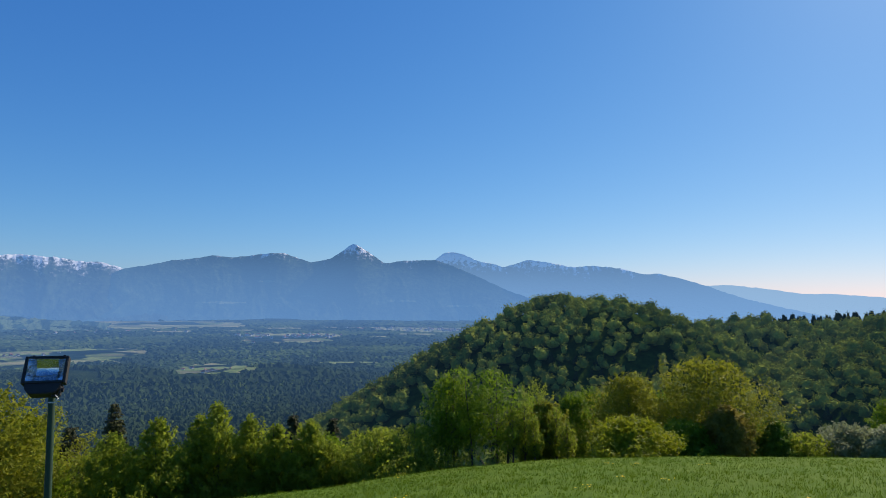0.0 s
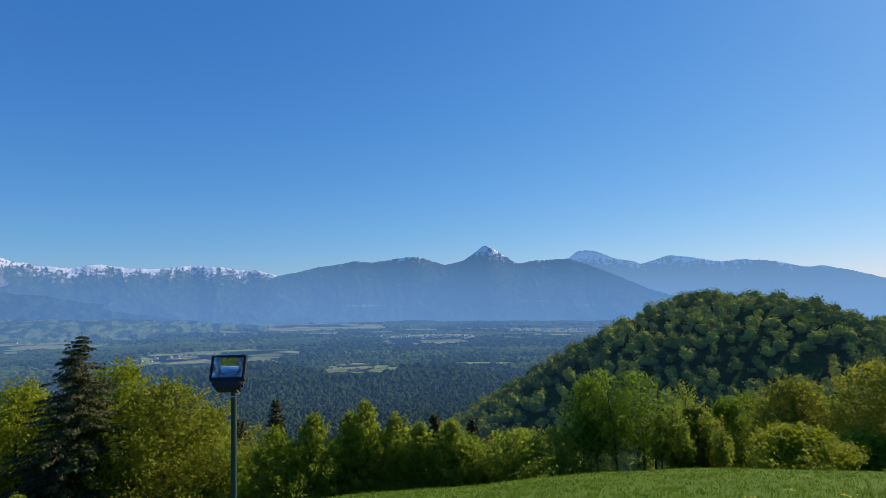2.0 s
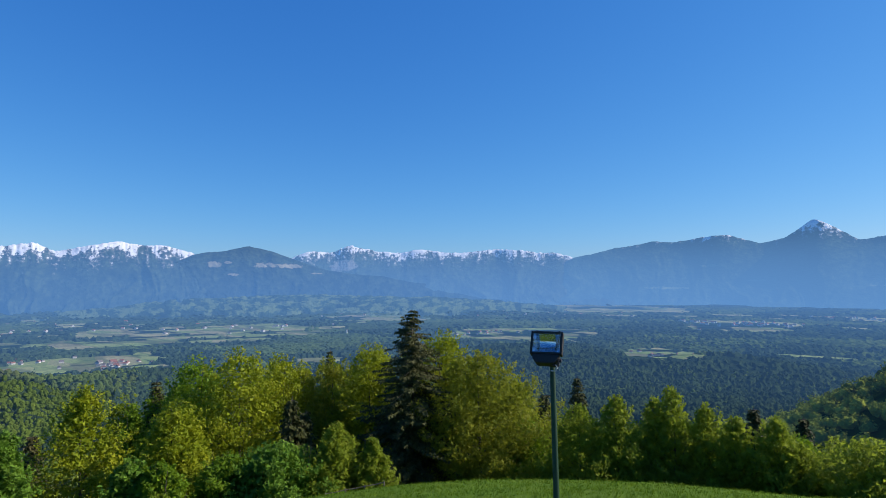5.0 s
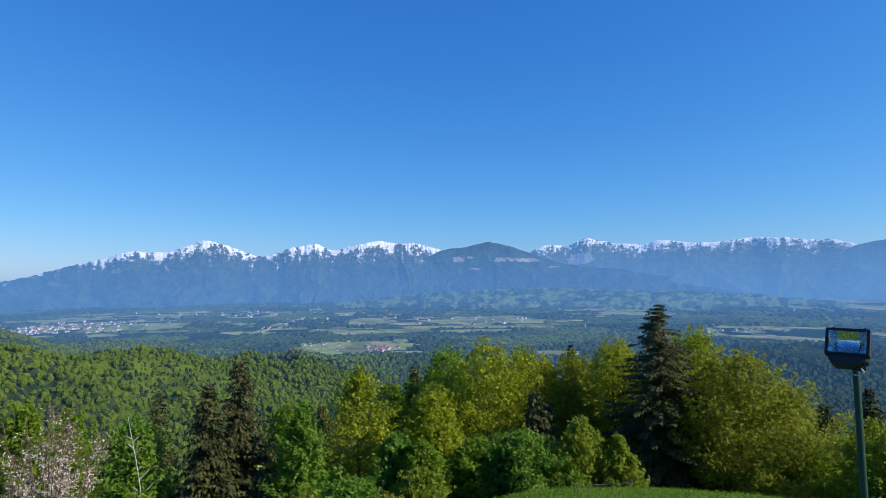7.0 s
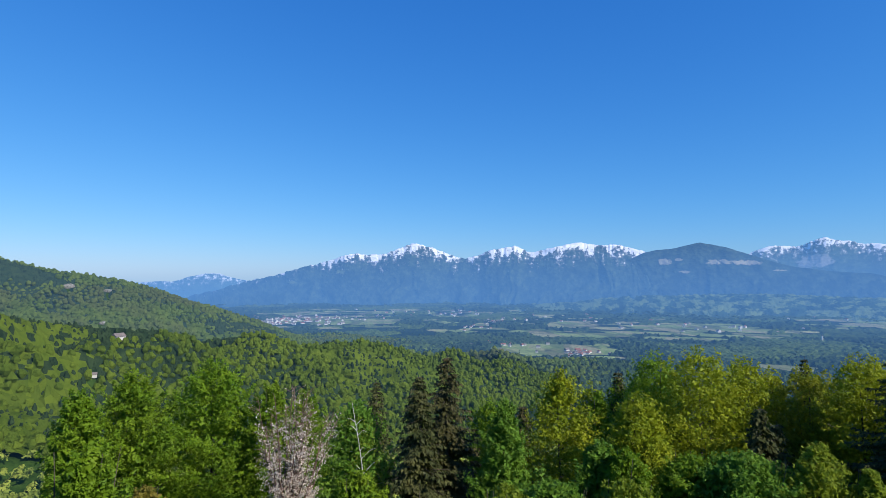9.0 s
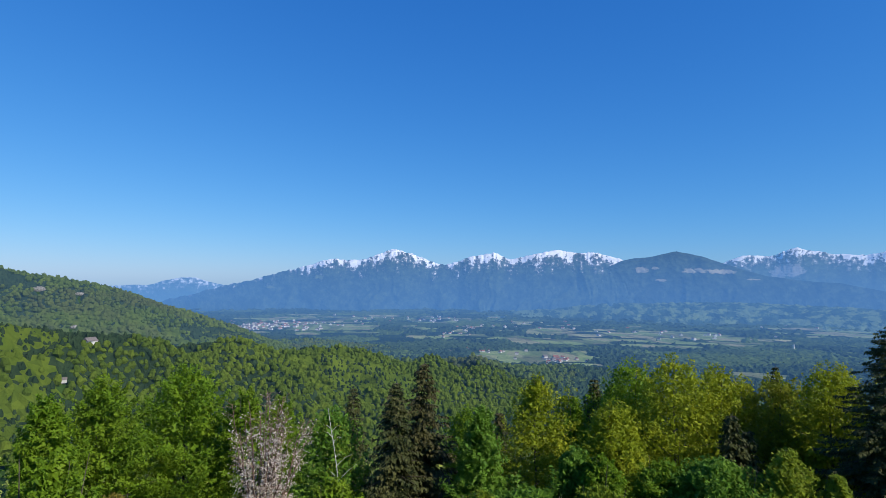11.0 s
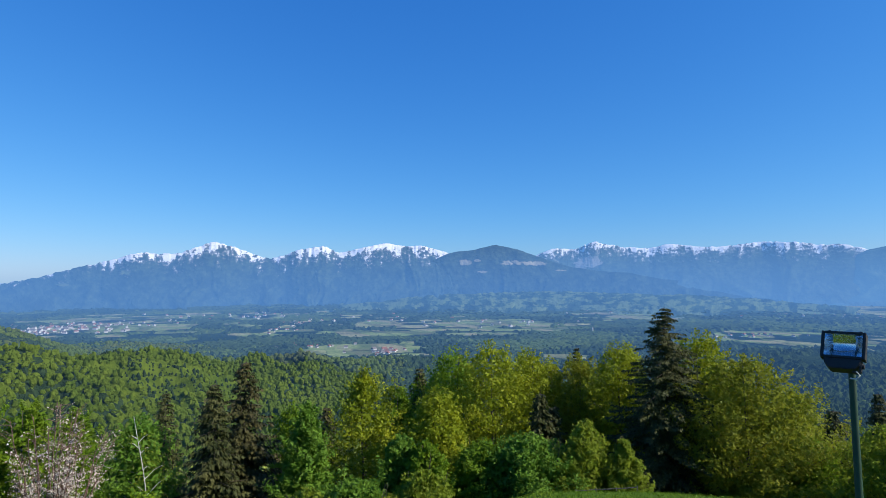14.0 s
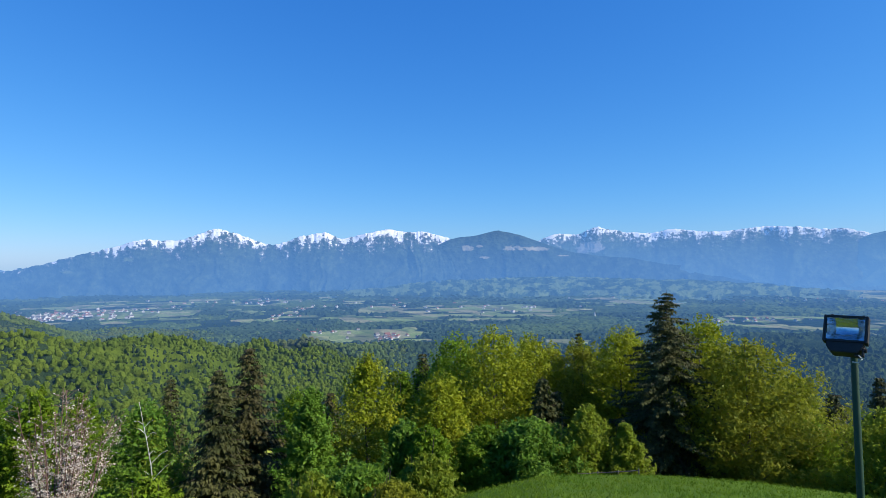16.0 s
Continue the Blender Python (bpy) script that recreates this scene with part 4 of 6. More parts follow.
def woods(name, label, sector, step, wide, tall, pieces, leaf, mats, seed, conifers=0.2, mask=None, solid=0.0, belt=None, fine=False):
    g = np.random.default_rng(seed)
    x, y, z, r, az = scatter(*sector, step, g)
    w = g.uniform(*wide, len(x))
    t = w * g.uniform(*tall, len(x))
    ok = ~hidden(x, y, z + t) & ~cleared(az, r)
    if mask is not None:
        ok &= mask(az, r, z)
    x, y, z, w, t, az, r = (v[ok] for v in (x, y, z, w, t, az, r))
    patch = fbm(x * 0.009, y * 0.009, seed, 3) + g.normal(0, 0.03, len(x))
    if belt is not None:
        patch = patch - belt(az, r)
    con = patch < np.quantile(patch, conifers)
    deep = ~con & (fbm(x * 0.022 + 7, y * 0.022, seed + 4, 3) + g.normal(0, 0.10, len(x)) < 0.49)
    p = np.stack([x, y, z - 0.5], 1)
    lite = ~con & ~deep
    for sel, mt, nm, lb, cone in ((lite, mats[0], name, label, False), (deep, mats[1], name, label, False), (con, mats[2], name + "_conifers", label.replace("leafy", "dark conifer"), True)):
        if sel.any():
            k = (0.74, 1.15) if cone else (1.0, 1.0)
            forest(nm, lb, p[sel], (np.minimum(w[sel], 9.5) if cone else w[sel]) * k[0], (np.minimum(t[sel], 11) if cone else t[sel]) * k[1], pieces, leaf, mt, cone, seed + 1, solid, fine)


FAR = (FAR_LEAF, FAR_LEAF_DEEP, FAR_NEEDLE)
HILL = (HILL_LEAF, HILL_LEAF_DEEP, HILL_NEEDLE)
SLOPE = (SLOPE_LEAF, SLOPE_LEAF_DEEP, WOODS_NEEDLE)
WOODS = (WOODS_LEAF, WOODS_LEAF_DEEP, WOODS_NEEDLE)
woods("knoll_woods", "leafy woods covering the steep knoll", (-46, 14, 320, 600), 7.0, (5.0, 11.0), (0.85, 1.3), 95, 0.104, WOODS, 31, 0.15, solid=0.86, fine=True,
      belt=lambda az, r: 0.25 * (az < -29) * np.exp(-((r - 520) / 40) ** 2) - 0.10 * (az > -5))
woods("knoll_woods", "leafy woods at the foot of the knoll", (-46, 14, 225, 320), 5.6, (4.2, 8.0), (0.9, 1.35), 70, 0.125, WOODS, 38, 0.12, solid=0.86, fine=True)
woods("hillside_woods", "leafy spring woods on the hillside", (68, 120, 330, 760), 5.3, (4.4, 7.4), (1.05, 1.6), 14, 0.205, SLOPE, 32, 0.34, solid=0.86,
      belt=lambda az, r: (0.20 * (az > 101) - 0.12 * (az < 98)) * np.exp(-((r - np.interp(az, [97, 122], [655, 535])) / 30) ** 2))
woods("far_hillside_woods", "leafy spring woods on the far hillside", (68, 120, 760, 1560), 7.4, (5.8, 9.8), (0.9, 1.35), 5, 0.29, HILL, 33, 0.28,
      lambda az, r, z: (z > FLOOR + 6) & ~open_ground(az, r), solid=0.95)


woods("slope_woods", "leafy woods on the slope below the meadow", (4, 70, 400, 1010), 11.5, (4.4, 7.6), (1.1, 1.7), 10, 0.27, (FAR_LEAF, FAR_LEAF_DEEP, FAR_NEEDLE), 34, 0.46,
      lambda az, r, z: ~open_ground(az, r), solid=0.95)
woods("thicket", "leafy thicket below the meadow", (58, 120, 62, 330), 7.5, (5, 7.5), (1.1, 1.6), 44, 0.21, WOODS, 36, 0.1)
woods("thicket", "leafy thicket below the meadow", (-42, 58, 66, 170), 8.0, (5, 7.5), (1.1, 1.6), 44, 0.21, WOODS, 37, 0.1)


def valley_woods(seed, n):
    g = np.random.default_rng(seed)
    az, el = g.uniform(-12, 112, n), -(2.55 + (12.5 - 2.55) * g.uniform(0, 1, n) ** 1.25)
    r = 165 / np.tan(np.radians(-el))
    x, y = polar(az, r)
    z = height(x, y)
    ok = (z < FLOOR + np.where(r > 1540, 60, 25)) & ~open_ground(az, r) & (fbm(x * 0.0022, y * 0.0022, 77, 4) > 0.34 + 0.07 * (r > 1700))
    x, y, z, r = x[ok], y[ok], z[ok], r[ok]
    w = g.uniform(4, 7, len(x)) * (1 + 0.25 * (r / 2000))
    t = w * g.uniform(1.0, 1.5, len(x))
    con = fbm(x * 0.004, y * 0.004, 78, 3) + g.normal(0, 0.04, len(x)) > 0.5
    p = np.stack([x, y, z - 0.5], 1)
    young = ~con & (fbm(x * 0.006 + 3, y * 0.006, 79, 3) + g.normal(0, 0.05, len(x)) > 0.54)
    old = ~con & ~young
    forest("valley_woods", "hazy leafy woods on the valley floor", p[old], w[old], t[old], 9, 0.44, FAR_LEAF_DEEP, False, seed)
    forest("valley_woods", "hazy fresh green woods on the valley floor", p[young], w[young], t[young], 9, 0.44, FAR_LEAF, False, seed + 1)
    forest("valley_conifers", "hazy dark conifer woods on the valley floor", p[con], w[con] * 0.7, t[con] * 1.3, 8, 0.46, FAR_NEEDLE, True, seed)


valley_woods(35, 5000)


def canopy(label, sector, da, dr, heights, mats, wooded, seed, conifers=0.49):
    """The closed roof of woods over a sector of the ground, uneven from tree to tree, open where the ground is not wooded."""
    g = np.random.default_rng(seed)
    a0, a1, r0, r1 = sector
    az, r = np.arange(a0, a1, da), np.exp(np.arange(math.log(r0), math.log(r1), dr))
    A, Rr = np.meshgrid(az, r, indexing="ij")
    A, Rr = A + g.uniform(-0.44, 0.44, A.shape) * da, Rr * (1 + g.uniform(-0.43, 0.43, A.shape) * dr)
    X, Y = polar(A, Rr)
    Z = height(X, Y)
    woody = wooded(A, Rr, X, Y, Z)
    cone = fbm(X * 0.004, Y * 0.004, 78, 3) + g.normal(0, 0.05, A.shape) > conifers
    low, leafy, spire = heights
    tall = low + np.where(cone, spire * g.uniform(0, 1, A.shape) ** 1.6, leafy * g.uniform(0, 1, A.shape)) * (1 + Rr / 6000)
    Z = np.where(woody, Z + tall, Z - 1.5)
    na, nr = A.shape
    i, j = (v.ravel() for v in np.meshgrid(np.arange(na - 1), np.arange(nr - 1), indexing="ij"))
    keep = woody[i, j] | woody[i + 1, j] | woody[i, j + 1] | woody[i + 1, j + 1]
    i, j = i[keep], j[keep]
    f = np.stack([i * nr + j, i * nr + j + 1, (i + 1) * nr + j + 1, (i + 1) * nr + j], -1)
    young = fbm(X * 0.006 + 3, Y * 0.006, 79, 3) + g.normal(0, 0.07, A.shape) > 0.52
    slot = np.where(cone, 2, np.where(young, 0, 1))[i, j]
    ob = link("woods_canopy", np.stack([X, Y, Z], -1).reshape(-1, 3), f, list(mats), slot)
    return tagged(ob, label, "forest", kind="stuff")


def valley_wooded(A, Rr, X, Y, Z):
    # fields, and the strip before each that would hide it from the camera
    kept_open = open_ground(A.ravel(), Rr.ravel()) | open_ground(A.ravel(), 1.022 * Rr.ravel())
    glade = fbm(X * 0.0035 + 5, Y * 0.0035, 95, 4) < 0.36 + 0.04 * (Rr > 1900)
    return ~kept_open.reshape(A.shape) & ~glade & (Z < FLOOR + np.where(Rr > 1540, 60, 25))


def slope_wooded(A, Rr, X, Y, Z):
    return ~(open_ground(A.ravel(), Rr.ravel()) | open_ground(A.ravel(), 1.02 * Rr.ravel())).reshape(A.shape) & ~cleared(A, Rr)


def hill_wooded(A, Rr, X, Y, Z):
    return slope_wooded(A, Rr, X, Y, Z) & ((Z > FLOOR + 5) | (Rr < 760))


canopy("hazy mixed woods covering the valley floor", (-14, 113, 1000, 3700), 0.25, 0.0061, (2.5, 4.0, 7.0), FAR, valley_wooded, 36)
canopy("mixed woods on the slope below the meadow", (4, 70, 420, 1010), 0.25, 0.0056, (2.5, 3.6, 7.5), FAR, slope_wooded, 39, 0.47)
# hillside sheets added under the trees to lighten the dark gaps between crowns
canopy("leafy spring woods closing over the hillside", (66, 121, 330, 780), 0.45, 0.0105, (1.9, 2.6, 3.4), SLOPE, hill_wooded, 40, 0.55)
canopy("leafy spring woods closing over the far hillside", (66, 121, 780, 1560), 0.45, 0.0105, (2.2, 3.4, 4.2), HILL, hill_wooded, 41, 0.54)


# ---------------------------------------------------------------- villages
def plain(name, a, b, rough=0.8, scale=2.0):
    m = Mat(name)
    n = m.noise(m.local(), scale, 5.0)
    m.set(Base_Color=m.ramp(n, [(0.35, a), (0.7, b)]), Roughness=rough)
    return m


# walls and roofs have the valley's haze painted in as a glow
WALL = plain("white_render", (0.42, 0.405, 0.38), (0.62, 0.60, 0.57)).distant(HAZE_REACH, HAZE_GLOW, bend=1.32).m
ROOF_RED = plain("red_roof_tiles", (0.20, 0.085, 0.055), (0.30, 0.14, 0.09)).distant(HAZE_REACH, HAZE_GLOW, bend=1.32).m
ROOF_DARK = plain("grey_roof_tiles", (0.12, 0.10, 0.09), (0.22, 0.19, 0.17)).distant(HAZE_REACH, HAZE_GLOW, bend=1.32).m


def house_master(roof):
    thing = tagged(new("house"), "small white village house with a red gable roof" if roof is ROOF_RED else "small white village house with a grey gable roof", "house", "village houses")
    bm = bmesh.new()
    bmesh.ops.create_cube(bm, size=1, matrix=Matrix.Translation((0, 0, 2.5)) @ Matrix.Diagonal((8, 11, 5, 1)))
    part("wall", bm, WALL, thing)
    bm = bmesh.new()
    v = [bm.verts.new(c) for c in ((-4.7, -6, 4.9), (4.7, -6, 4.9), (0, -6, 8.6), (-4.7, 6, 4.9), (4.7, 6, 4.9), (0, 6, 8.6))]
    for f in ((0, 1, 2), (5, 4, 3), (0, 2, 5, 3), (2, 1, 4, 5), (1, 0, 3, 4)):
        bm.faces.new([v[k] for k in f])
    part("roof", bm, roof, thing)
    return thing


MASTERS = [house_master(ROOF_RED), house_master(ROOF_DARK)]
for k, ob in enumerate(MASTERS):
    x, y = polar(70 + k, 1330)
    ob.matrix_basis = pose(x, y, float(height(x, y)), 0, 0, 30 * k)


def village(az, r, da, dr, n, seed):
    g = np.random.default_rng(seed)
    for _ in range(n):
        a, d = az + g.normal(0, da), r + g.normal(0, dr)
        x, y = polar(a, d)
        copy_thing(MASTERS[int(g.uniform() < 0.55)], pose(x, y, float(height(x, y)) + 0.6, 0, 0, g.uniform(0, 180)) @ Matrix.Scale(g.uniform(0.48, 0.78), 4))


def lone_house(az, r, lift, turn, size, k):
    x, y = polar(az, r)
    ob = copy_thing(MASTERS[k], pose(x, y, float(height(x, y)) + lift, 0, 0, turn))
    ob["group"] = "houses in the woods"
    ob["label"] = "white house with a gable roof standing among the woods"
    ob.scale = (size, size, size)


def tower(az, r, tall):
    """A slender white chimney on the valley floor."""
    x, y = polar(az, r)
    thing = tagged(new("chimney"), "slender white chimney rising from the valley woods", "chimney")
    thing.location = (x, y, float(height(x, y)) - 1)
    v, f = tube([(0, 0, 0), (0, 0, tall * 0.5), (0, 0, tall)], [2.6, 2.2, 1.8], 12)
    link("shaft", v, f, WALL, None, True, thing)
    v, f = tube([(0, 0, tall - 1.0), (0, 0, tall + 0.4)], [2.3, 2.3], 12)
    link("rim", v, f, ROOF_DARK, None, True, thing)


lone_house(111.4, HOUSE_R, 0.3, 60, 0.72, 1)
lone_house(113.2, HUT_R, 0.3, 20, 0.40, 1)
tower(50.2, 1760, 18)
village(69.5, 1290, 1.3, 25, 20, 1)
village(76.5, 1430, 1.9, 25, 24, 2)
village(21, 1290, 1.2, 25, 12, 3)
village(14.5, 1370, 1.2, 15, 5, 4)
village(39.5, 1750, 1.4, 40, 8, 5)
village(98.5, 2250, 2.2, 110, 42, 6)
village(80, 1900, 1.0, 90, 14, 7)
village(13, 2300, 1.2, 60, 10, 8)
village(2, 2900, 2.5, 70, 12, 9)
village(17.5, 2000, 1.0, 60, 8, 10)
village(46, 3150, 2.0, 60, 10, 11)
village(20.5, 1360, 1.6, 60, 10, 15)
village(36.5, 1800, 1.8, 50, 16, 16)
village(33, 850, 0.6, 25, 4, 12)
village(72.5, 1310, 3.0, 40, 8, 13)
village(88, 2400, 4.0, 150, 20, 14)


def far_town(name, label, spots, seed):
    """The many small houses of a far town, walls and gable roofs in one mesh."""
    g = np.random.default_rng(seed)
    vs, fs, slots, n = [], [], [], 0
    for az, r, da, dr, count in spots:
        for _ in range(count):
            x, y = polar(az + g.normal(0, da), r + g.normal(0, dr))
            a, w, d, h = g.uniform(0, 3.1), g.uniform(3, 5), g.uniform(4, 7), g.uniform(3, 6)
            c, s_ = math.cos(a), math.sin(a)
            p = np.array([(-w, -d, 0), (w, -d, 0), (w, d, 0), (-w, d, 0), (-w, -d, h), (w, -d, h), (w, d, h), (-w, d, h), (0, -d, h + 3.5), (0, d, h + 3.5)], float)
            vs.append(np.stack([c * p[:, 0] - s_ * p[:, 1], s_ * p[:, 0] + c * p[:, 1], p[:, 2]], 1) + (x, y, float(height(x, y)) + 0.5))
            f = np.array([(0, 1, 5), (0, 5, 4), (1, 2, 6), (1, 6, 5), (2, 3, 7), (2, 7, 6), (3, 0, 4), (3, 4, 7), (4, 5, 8), (6, 7, 9), (5, 6, 9), (5, 9, 8), (7, 4, 8), (7, 8, 9)])
            fs.append(f + n)
            slots += [0] * 10 + [1 + int(g.uniform() < 0.5)] * 4
            n += 10
    return tagged(link(name, np.concatenate(vs), np.concatenate(fs), [WALL, ROOF_RED, ROOF_DARK], slots), label, "town", kind="stuff")


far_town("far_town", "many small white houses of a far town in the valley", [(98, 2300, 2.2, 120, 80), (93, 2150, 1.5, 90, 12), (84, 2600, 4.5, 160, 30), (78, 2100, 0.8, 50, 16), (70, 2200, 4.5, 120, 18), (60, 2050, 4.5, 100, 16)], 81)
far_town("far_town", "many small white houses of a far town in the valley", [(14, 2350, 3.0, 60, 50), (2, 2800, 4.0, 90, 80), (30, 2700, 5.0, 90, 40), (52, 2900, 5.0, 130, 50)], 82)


# ---------------------------------------------------------------- trees round the meadow
broadleaf("hornbeam_tree", "yellow-green tree in young spring leaf", 113.9, 40, -8.9, 4.7, "beech", profile_egg, seed=1, count=14001, clumps=85, leaf=0.130)
broadleaf("beech_tree", "fresh green leafy beech tree at the meadow edge", 110.0, 44, -7.8, 6.6, "darkened_beech", profile_round, seed=2, count=36867, clumps=147, leaf=0.130)
broadleaf("beech_tree", "fresh green leafy beech tree at the meadow edge", 103.6, 46, -7.1, 8.6, "beech", profile_round, seed=3, count=46000, clumps=190, leaf=0.140, core=4600)
broadleaf("beech_tree", "fresh green leafy beech tree at the meadow edge", 98.6, 44, -9.4, 5.2, "darkened_beech", profile_round, seed=4, count=24000, clumps=100, leaf=0.130)
broadleaf("beech_tree", "fresh green leafy beech tree at the meadow edge", 95.6, 50, -10.3, 5.0, "darkened_beech", profile_egg, seed=5, count=29890, clumps=119, leaf=0.130)
broadleaf("birch_tree", "birch with a white trunk and light leaves", 90.9, 40, -11.3, 6.3, "bright", profile_egg, seed=7, count=18770, clumps=114, bark_mat=BARK_WHITE, leaf=0.138)
conifer("spruce", "slim dark green spruce", 89.1, 60, -9.7, 2.7, "spruce", 8)
conifer("spruce", "tall dark green spruce", 85.0, 38, -9.2, 4.3, "spruce", 9, full=1.7, count=1.9)
conifer("spruce", "tall brownish green spruce with hanging cones", 82.4, 40, -7.4, 5.3, "brown_spruce", 10, full=1.5, count=1.9)
broadleaf("maple_tree", "bright green bushy maple", 77.0, 38, -11.3, 5.8, "bright", profile_point, seed=11, count=16416, clumps=100, leaf=0.138)
broadleaf("beech_tree", "fresh green leafy beech tree at the meadow edge", 78.4, 52, -11.3, 4.9, "beech", profile_egg, seed=12, count=18978, clumps=115, leaf=0.130)
conifer("spruce", "slim brownish green spruce with hanging cones", 75.2, 52, -11.9, 3.8, "brown_spruce", 13, full=1.25)
broadleaf("hornbeam_tree", "yellow-green tree in young spring leaf", 71.8, 46, -8.3, 8.3, "yellow", profile_point, seed=14, count=23301, clumps=170, leaf=0.130)
broadleaf("beech_tree", "fresh green leafy beech tree at the meadow edge", 68.2, 50, -10.3, 5.1, "beech", profile_point, seed=15, count=15640, clumps=115, leaf=0.130)
conifer("spruce", "slim dark green spruce", 66.5, 58, -8.5, 3.1, "spruce", 16)
broadleaf("beech_tree", "fresh green leafy beech tree at the meadow edge", 63.4, 52, -6.5, 6.8, "beech", profile_egg, seed=17, count=21691, clumps=160, leaf=0.130)
broadleaf("hornbeam_tree", "yellow-green tree in young spring leaf", 59.7, 48, -6.0, 7.8, "yellow", profile_egg, seed=18, count=22881, clumps=169, leaf=0.130)
broadleaf("hornbeam_tree", "yellow-green tree in young spring leaf", 56.2, 52, -6.6, 5.7, "yellow", profile_egg, seed=19, count=18203, clumps=134, leaf=0.130)
broadleaf("hornbeam_tree", "yellow-green tree in young spring leaf", 64.8, 42, -10.4, 6.3, "yellow", profile_egg, seed=20, count=16267, clumps=120, leaf=0.130)
conifer("spruce", "slim dark green spruce", 55.1, 43, -10.6, 2.4, "spruce", 21)
broadleaf("lime_tree", "large olive-green tree with fine young leaves", 51.7, 52, -7.1, 6.3, "olive", profile_egg, seed=22, count=28000, clumps=110, leaf=0.126, steep=22.0)
conifer("spruce", "slim dark green spruce", 51.7, 58, -6.5, 1.3, "spruce", 23)
broadleaf("hornbeam_tree", "yellow-green tree in young spring leaf", 47.9, 50, -5.8, 6.3, "yellow", profile_egg, seed=24, count=19365, clumps=142, leaf=0.130)
conifer("spruce", "tall dark green spruce towering over the meadow edge", 44.0, 45, -2.7, 6.4, "spruce", 25, count=3.2, full=1.7)
broadleaf("hornbeam_tree", "yellow-green tree in young spring leaf", 41.2, 50, -4.6, 7.4, "yellow", profile_egg, seed=26, count=22347, clumps=136, leaf=0.130)
broadleaf("lime_tree", "large olive-green tree with fine young leaves", 37.6, 45, -6.6, 10.2, "olive", profile_round, seed=27, count=40000, clumps=150, core=4600, leaf=0.128, steep=20.0)
broadleaf("hornbeam_tree", "yellow-green tree in young spring leaf", 34.2, 50, -9.1, 4.8, "yellow", profile_egg, seed=28, count=17876, clumps=108, leaf=0.130)
conifer("spruce", "slim dark green spruce", 31.4, 52, -10.5, 3.1, "spruce", 29)
conifer("spruce", "slim dark green spruce", 28.4, 60, -9.0, 2.6, "spruce", 30)
broadleaf("birch_tree", "slender light green birch at the meadow edge", 28.4, 42, -11.3, 7.1, "birch", profile_birch, seed=31, count=15640, clumps=110, bark_mat=BARK, leaf=0.122, steep=26.0, sag=0.35, core=700)
broadleaf("birch_tree", "slender light green birch at the meadow edge", 25.0, 42, -10.4, 5.7, "birch", profile_birch, seed=32, count=12825, clumps=89, bark_mat=BARK, leaf=0.122, steep=26.0, sag=0.35, core=700)
broadleaf("birch_tree", "slender light green birch at the meadow edge", 21.7, 44, -10.4, 4.5, "birch", profile_birch, seed=33, count=10483, clumps=73, bark_mat=BARK, leaf=0.122, steep=26.0, sag=0.35, core=700)
broadleaf("birch_tree", "slender light green birch at the meadow edge", 20.3, 43, -9.4, 5.7, "birch", profile_birch, seed=34, count=13131, clumps=91, bark_mat=BARK, leaf=0.122, steep=26.0, sag=0.35, core=700)
broadleaf("birch_tree", "slender light green birch at the meadow edge", 17.5, 43, -10.7, 5.7, "birch", profile_birch, seed=35, count=13131, clumps=91, bark_mat=BARK, leaf=0.122, steep=26.0, sag=0.35, core=700)
broadleaf("birch_tree", "slender light green birch at the meadow edge", 15.2, 42, -11.5, 4.6, "birch", profile_birch, seed=36, count=10320, clumps=72, bark_mat=BARK, leaf=0.122, steep=26.0, sag=0.35, core=700)
conifer("spruce", "slim dark green spruce", 13.8, 48, -10.7, 1.8, "spruce", 37)
broadleaf("birch_tree", "slender light green birch at the meadow edge", 12.2, 42, -11.3, 5.2, "birch", profile_birch, seed=38, count=11573, clumps=81, bark_mat=BARK, leaf=0.122, steep=26.0, sag=0.35, core=700)
conifer("spruce", "slim dark green spruce", 10.2, 48, -11.2, 1.8, "spruce", 39)
broadleaf("birch_tree", "slender light green birch at the meadow edge", 10.6, 42, -13.2, 3.7, "birch", profile_egg, seed=40, count=8130, clumps=60, bark_mat=BARK, leaf=0.122, steep=26.0, sag=0.35, core=700)
broadleaf("birch_tree", "slender light green birch at the meadow edge", 6.0, 42, -12.1, 6.0, "birch", profile_egg, seed=41, count=13452, clumps=93, bark_mat=BARK, leaf=0.122, steep=26.0, sag=0.35, core=700)
broadleaf("birch_tree", "slender light green birch at the meadow edge", 2.5, 44, -11.8, 7.3, "birch", profile_egg, seed=42, count=17042, clumps=119, bark_mat=BARK, leaf=0.122, steep=26.0, sag=0.35, core=700)
broadleaf("birch_tree", "slender light green birch at the meadow edge", -1.5, 46, -6.5, 5.4, "beech", profile_egg, seed=43, count=8051, clumps=112, bark_mat=BARK, low=0.40, stems=3, leaf=0.122, steep=26.0, sag=0.35, core=300)
broadleaf("birch_tree", "slender light green birch at the meadow edge", -4.7, 46, -6.6, 6.0, "beech", profile_egg, seed=44, count=8907, clumps=125, bark_mat=BARK, low=0.40, stems=3, leaf=0.122, steep=26.0, sag=0.35, core=300)
broadleaf("birch_tree", "slender light green birch at the meadow edge", -0.4, 45, -7.3, 3.8, "beech", profile_egg, seed=45, count=5530, clumps=77, bark_mat=BARK, low=0.40, stems=3, leaf=0.122, steep=26.0, sag=0.35, core=300)
broadleaf("lime_tree", "large olive-green tree with fine young leaves", -9.5, 48, -9.4, 4.3, "olive", profile_egg, seed=46, count=23057, clumps=93, low=0.25, leaf=0.122, steep=22.0)
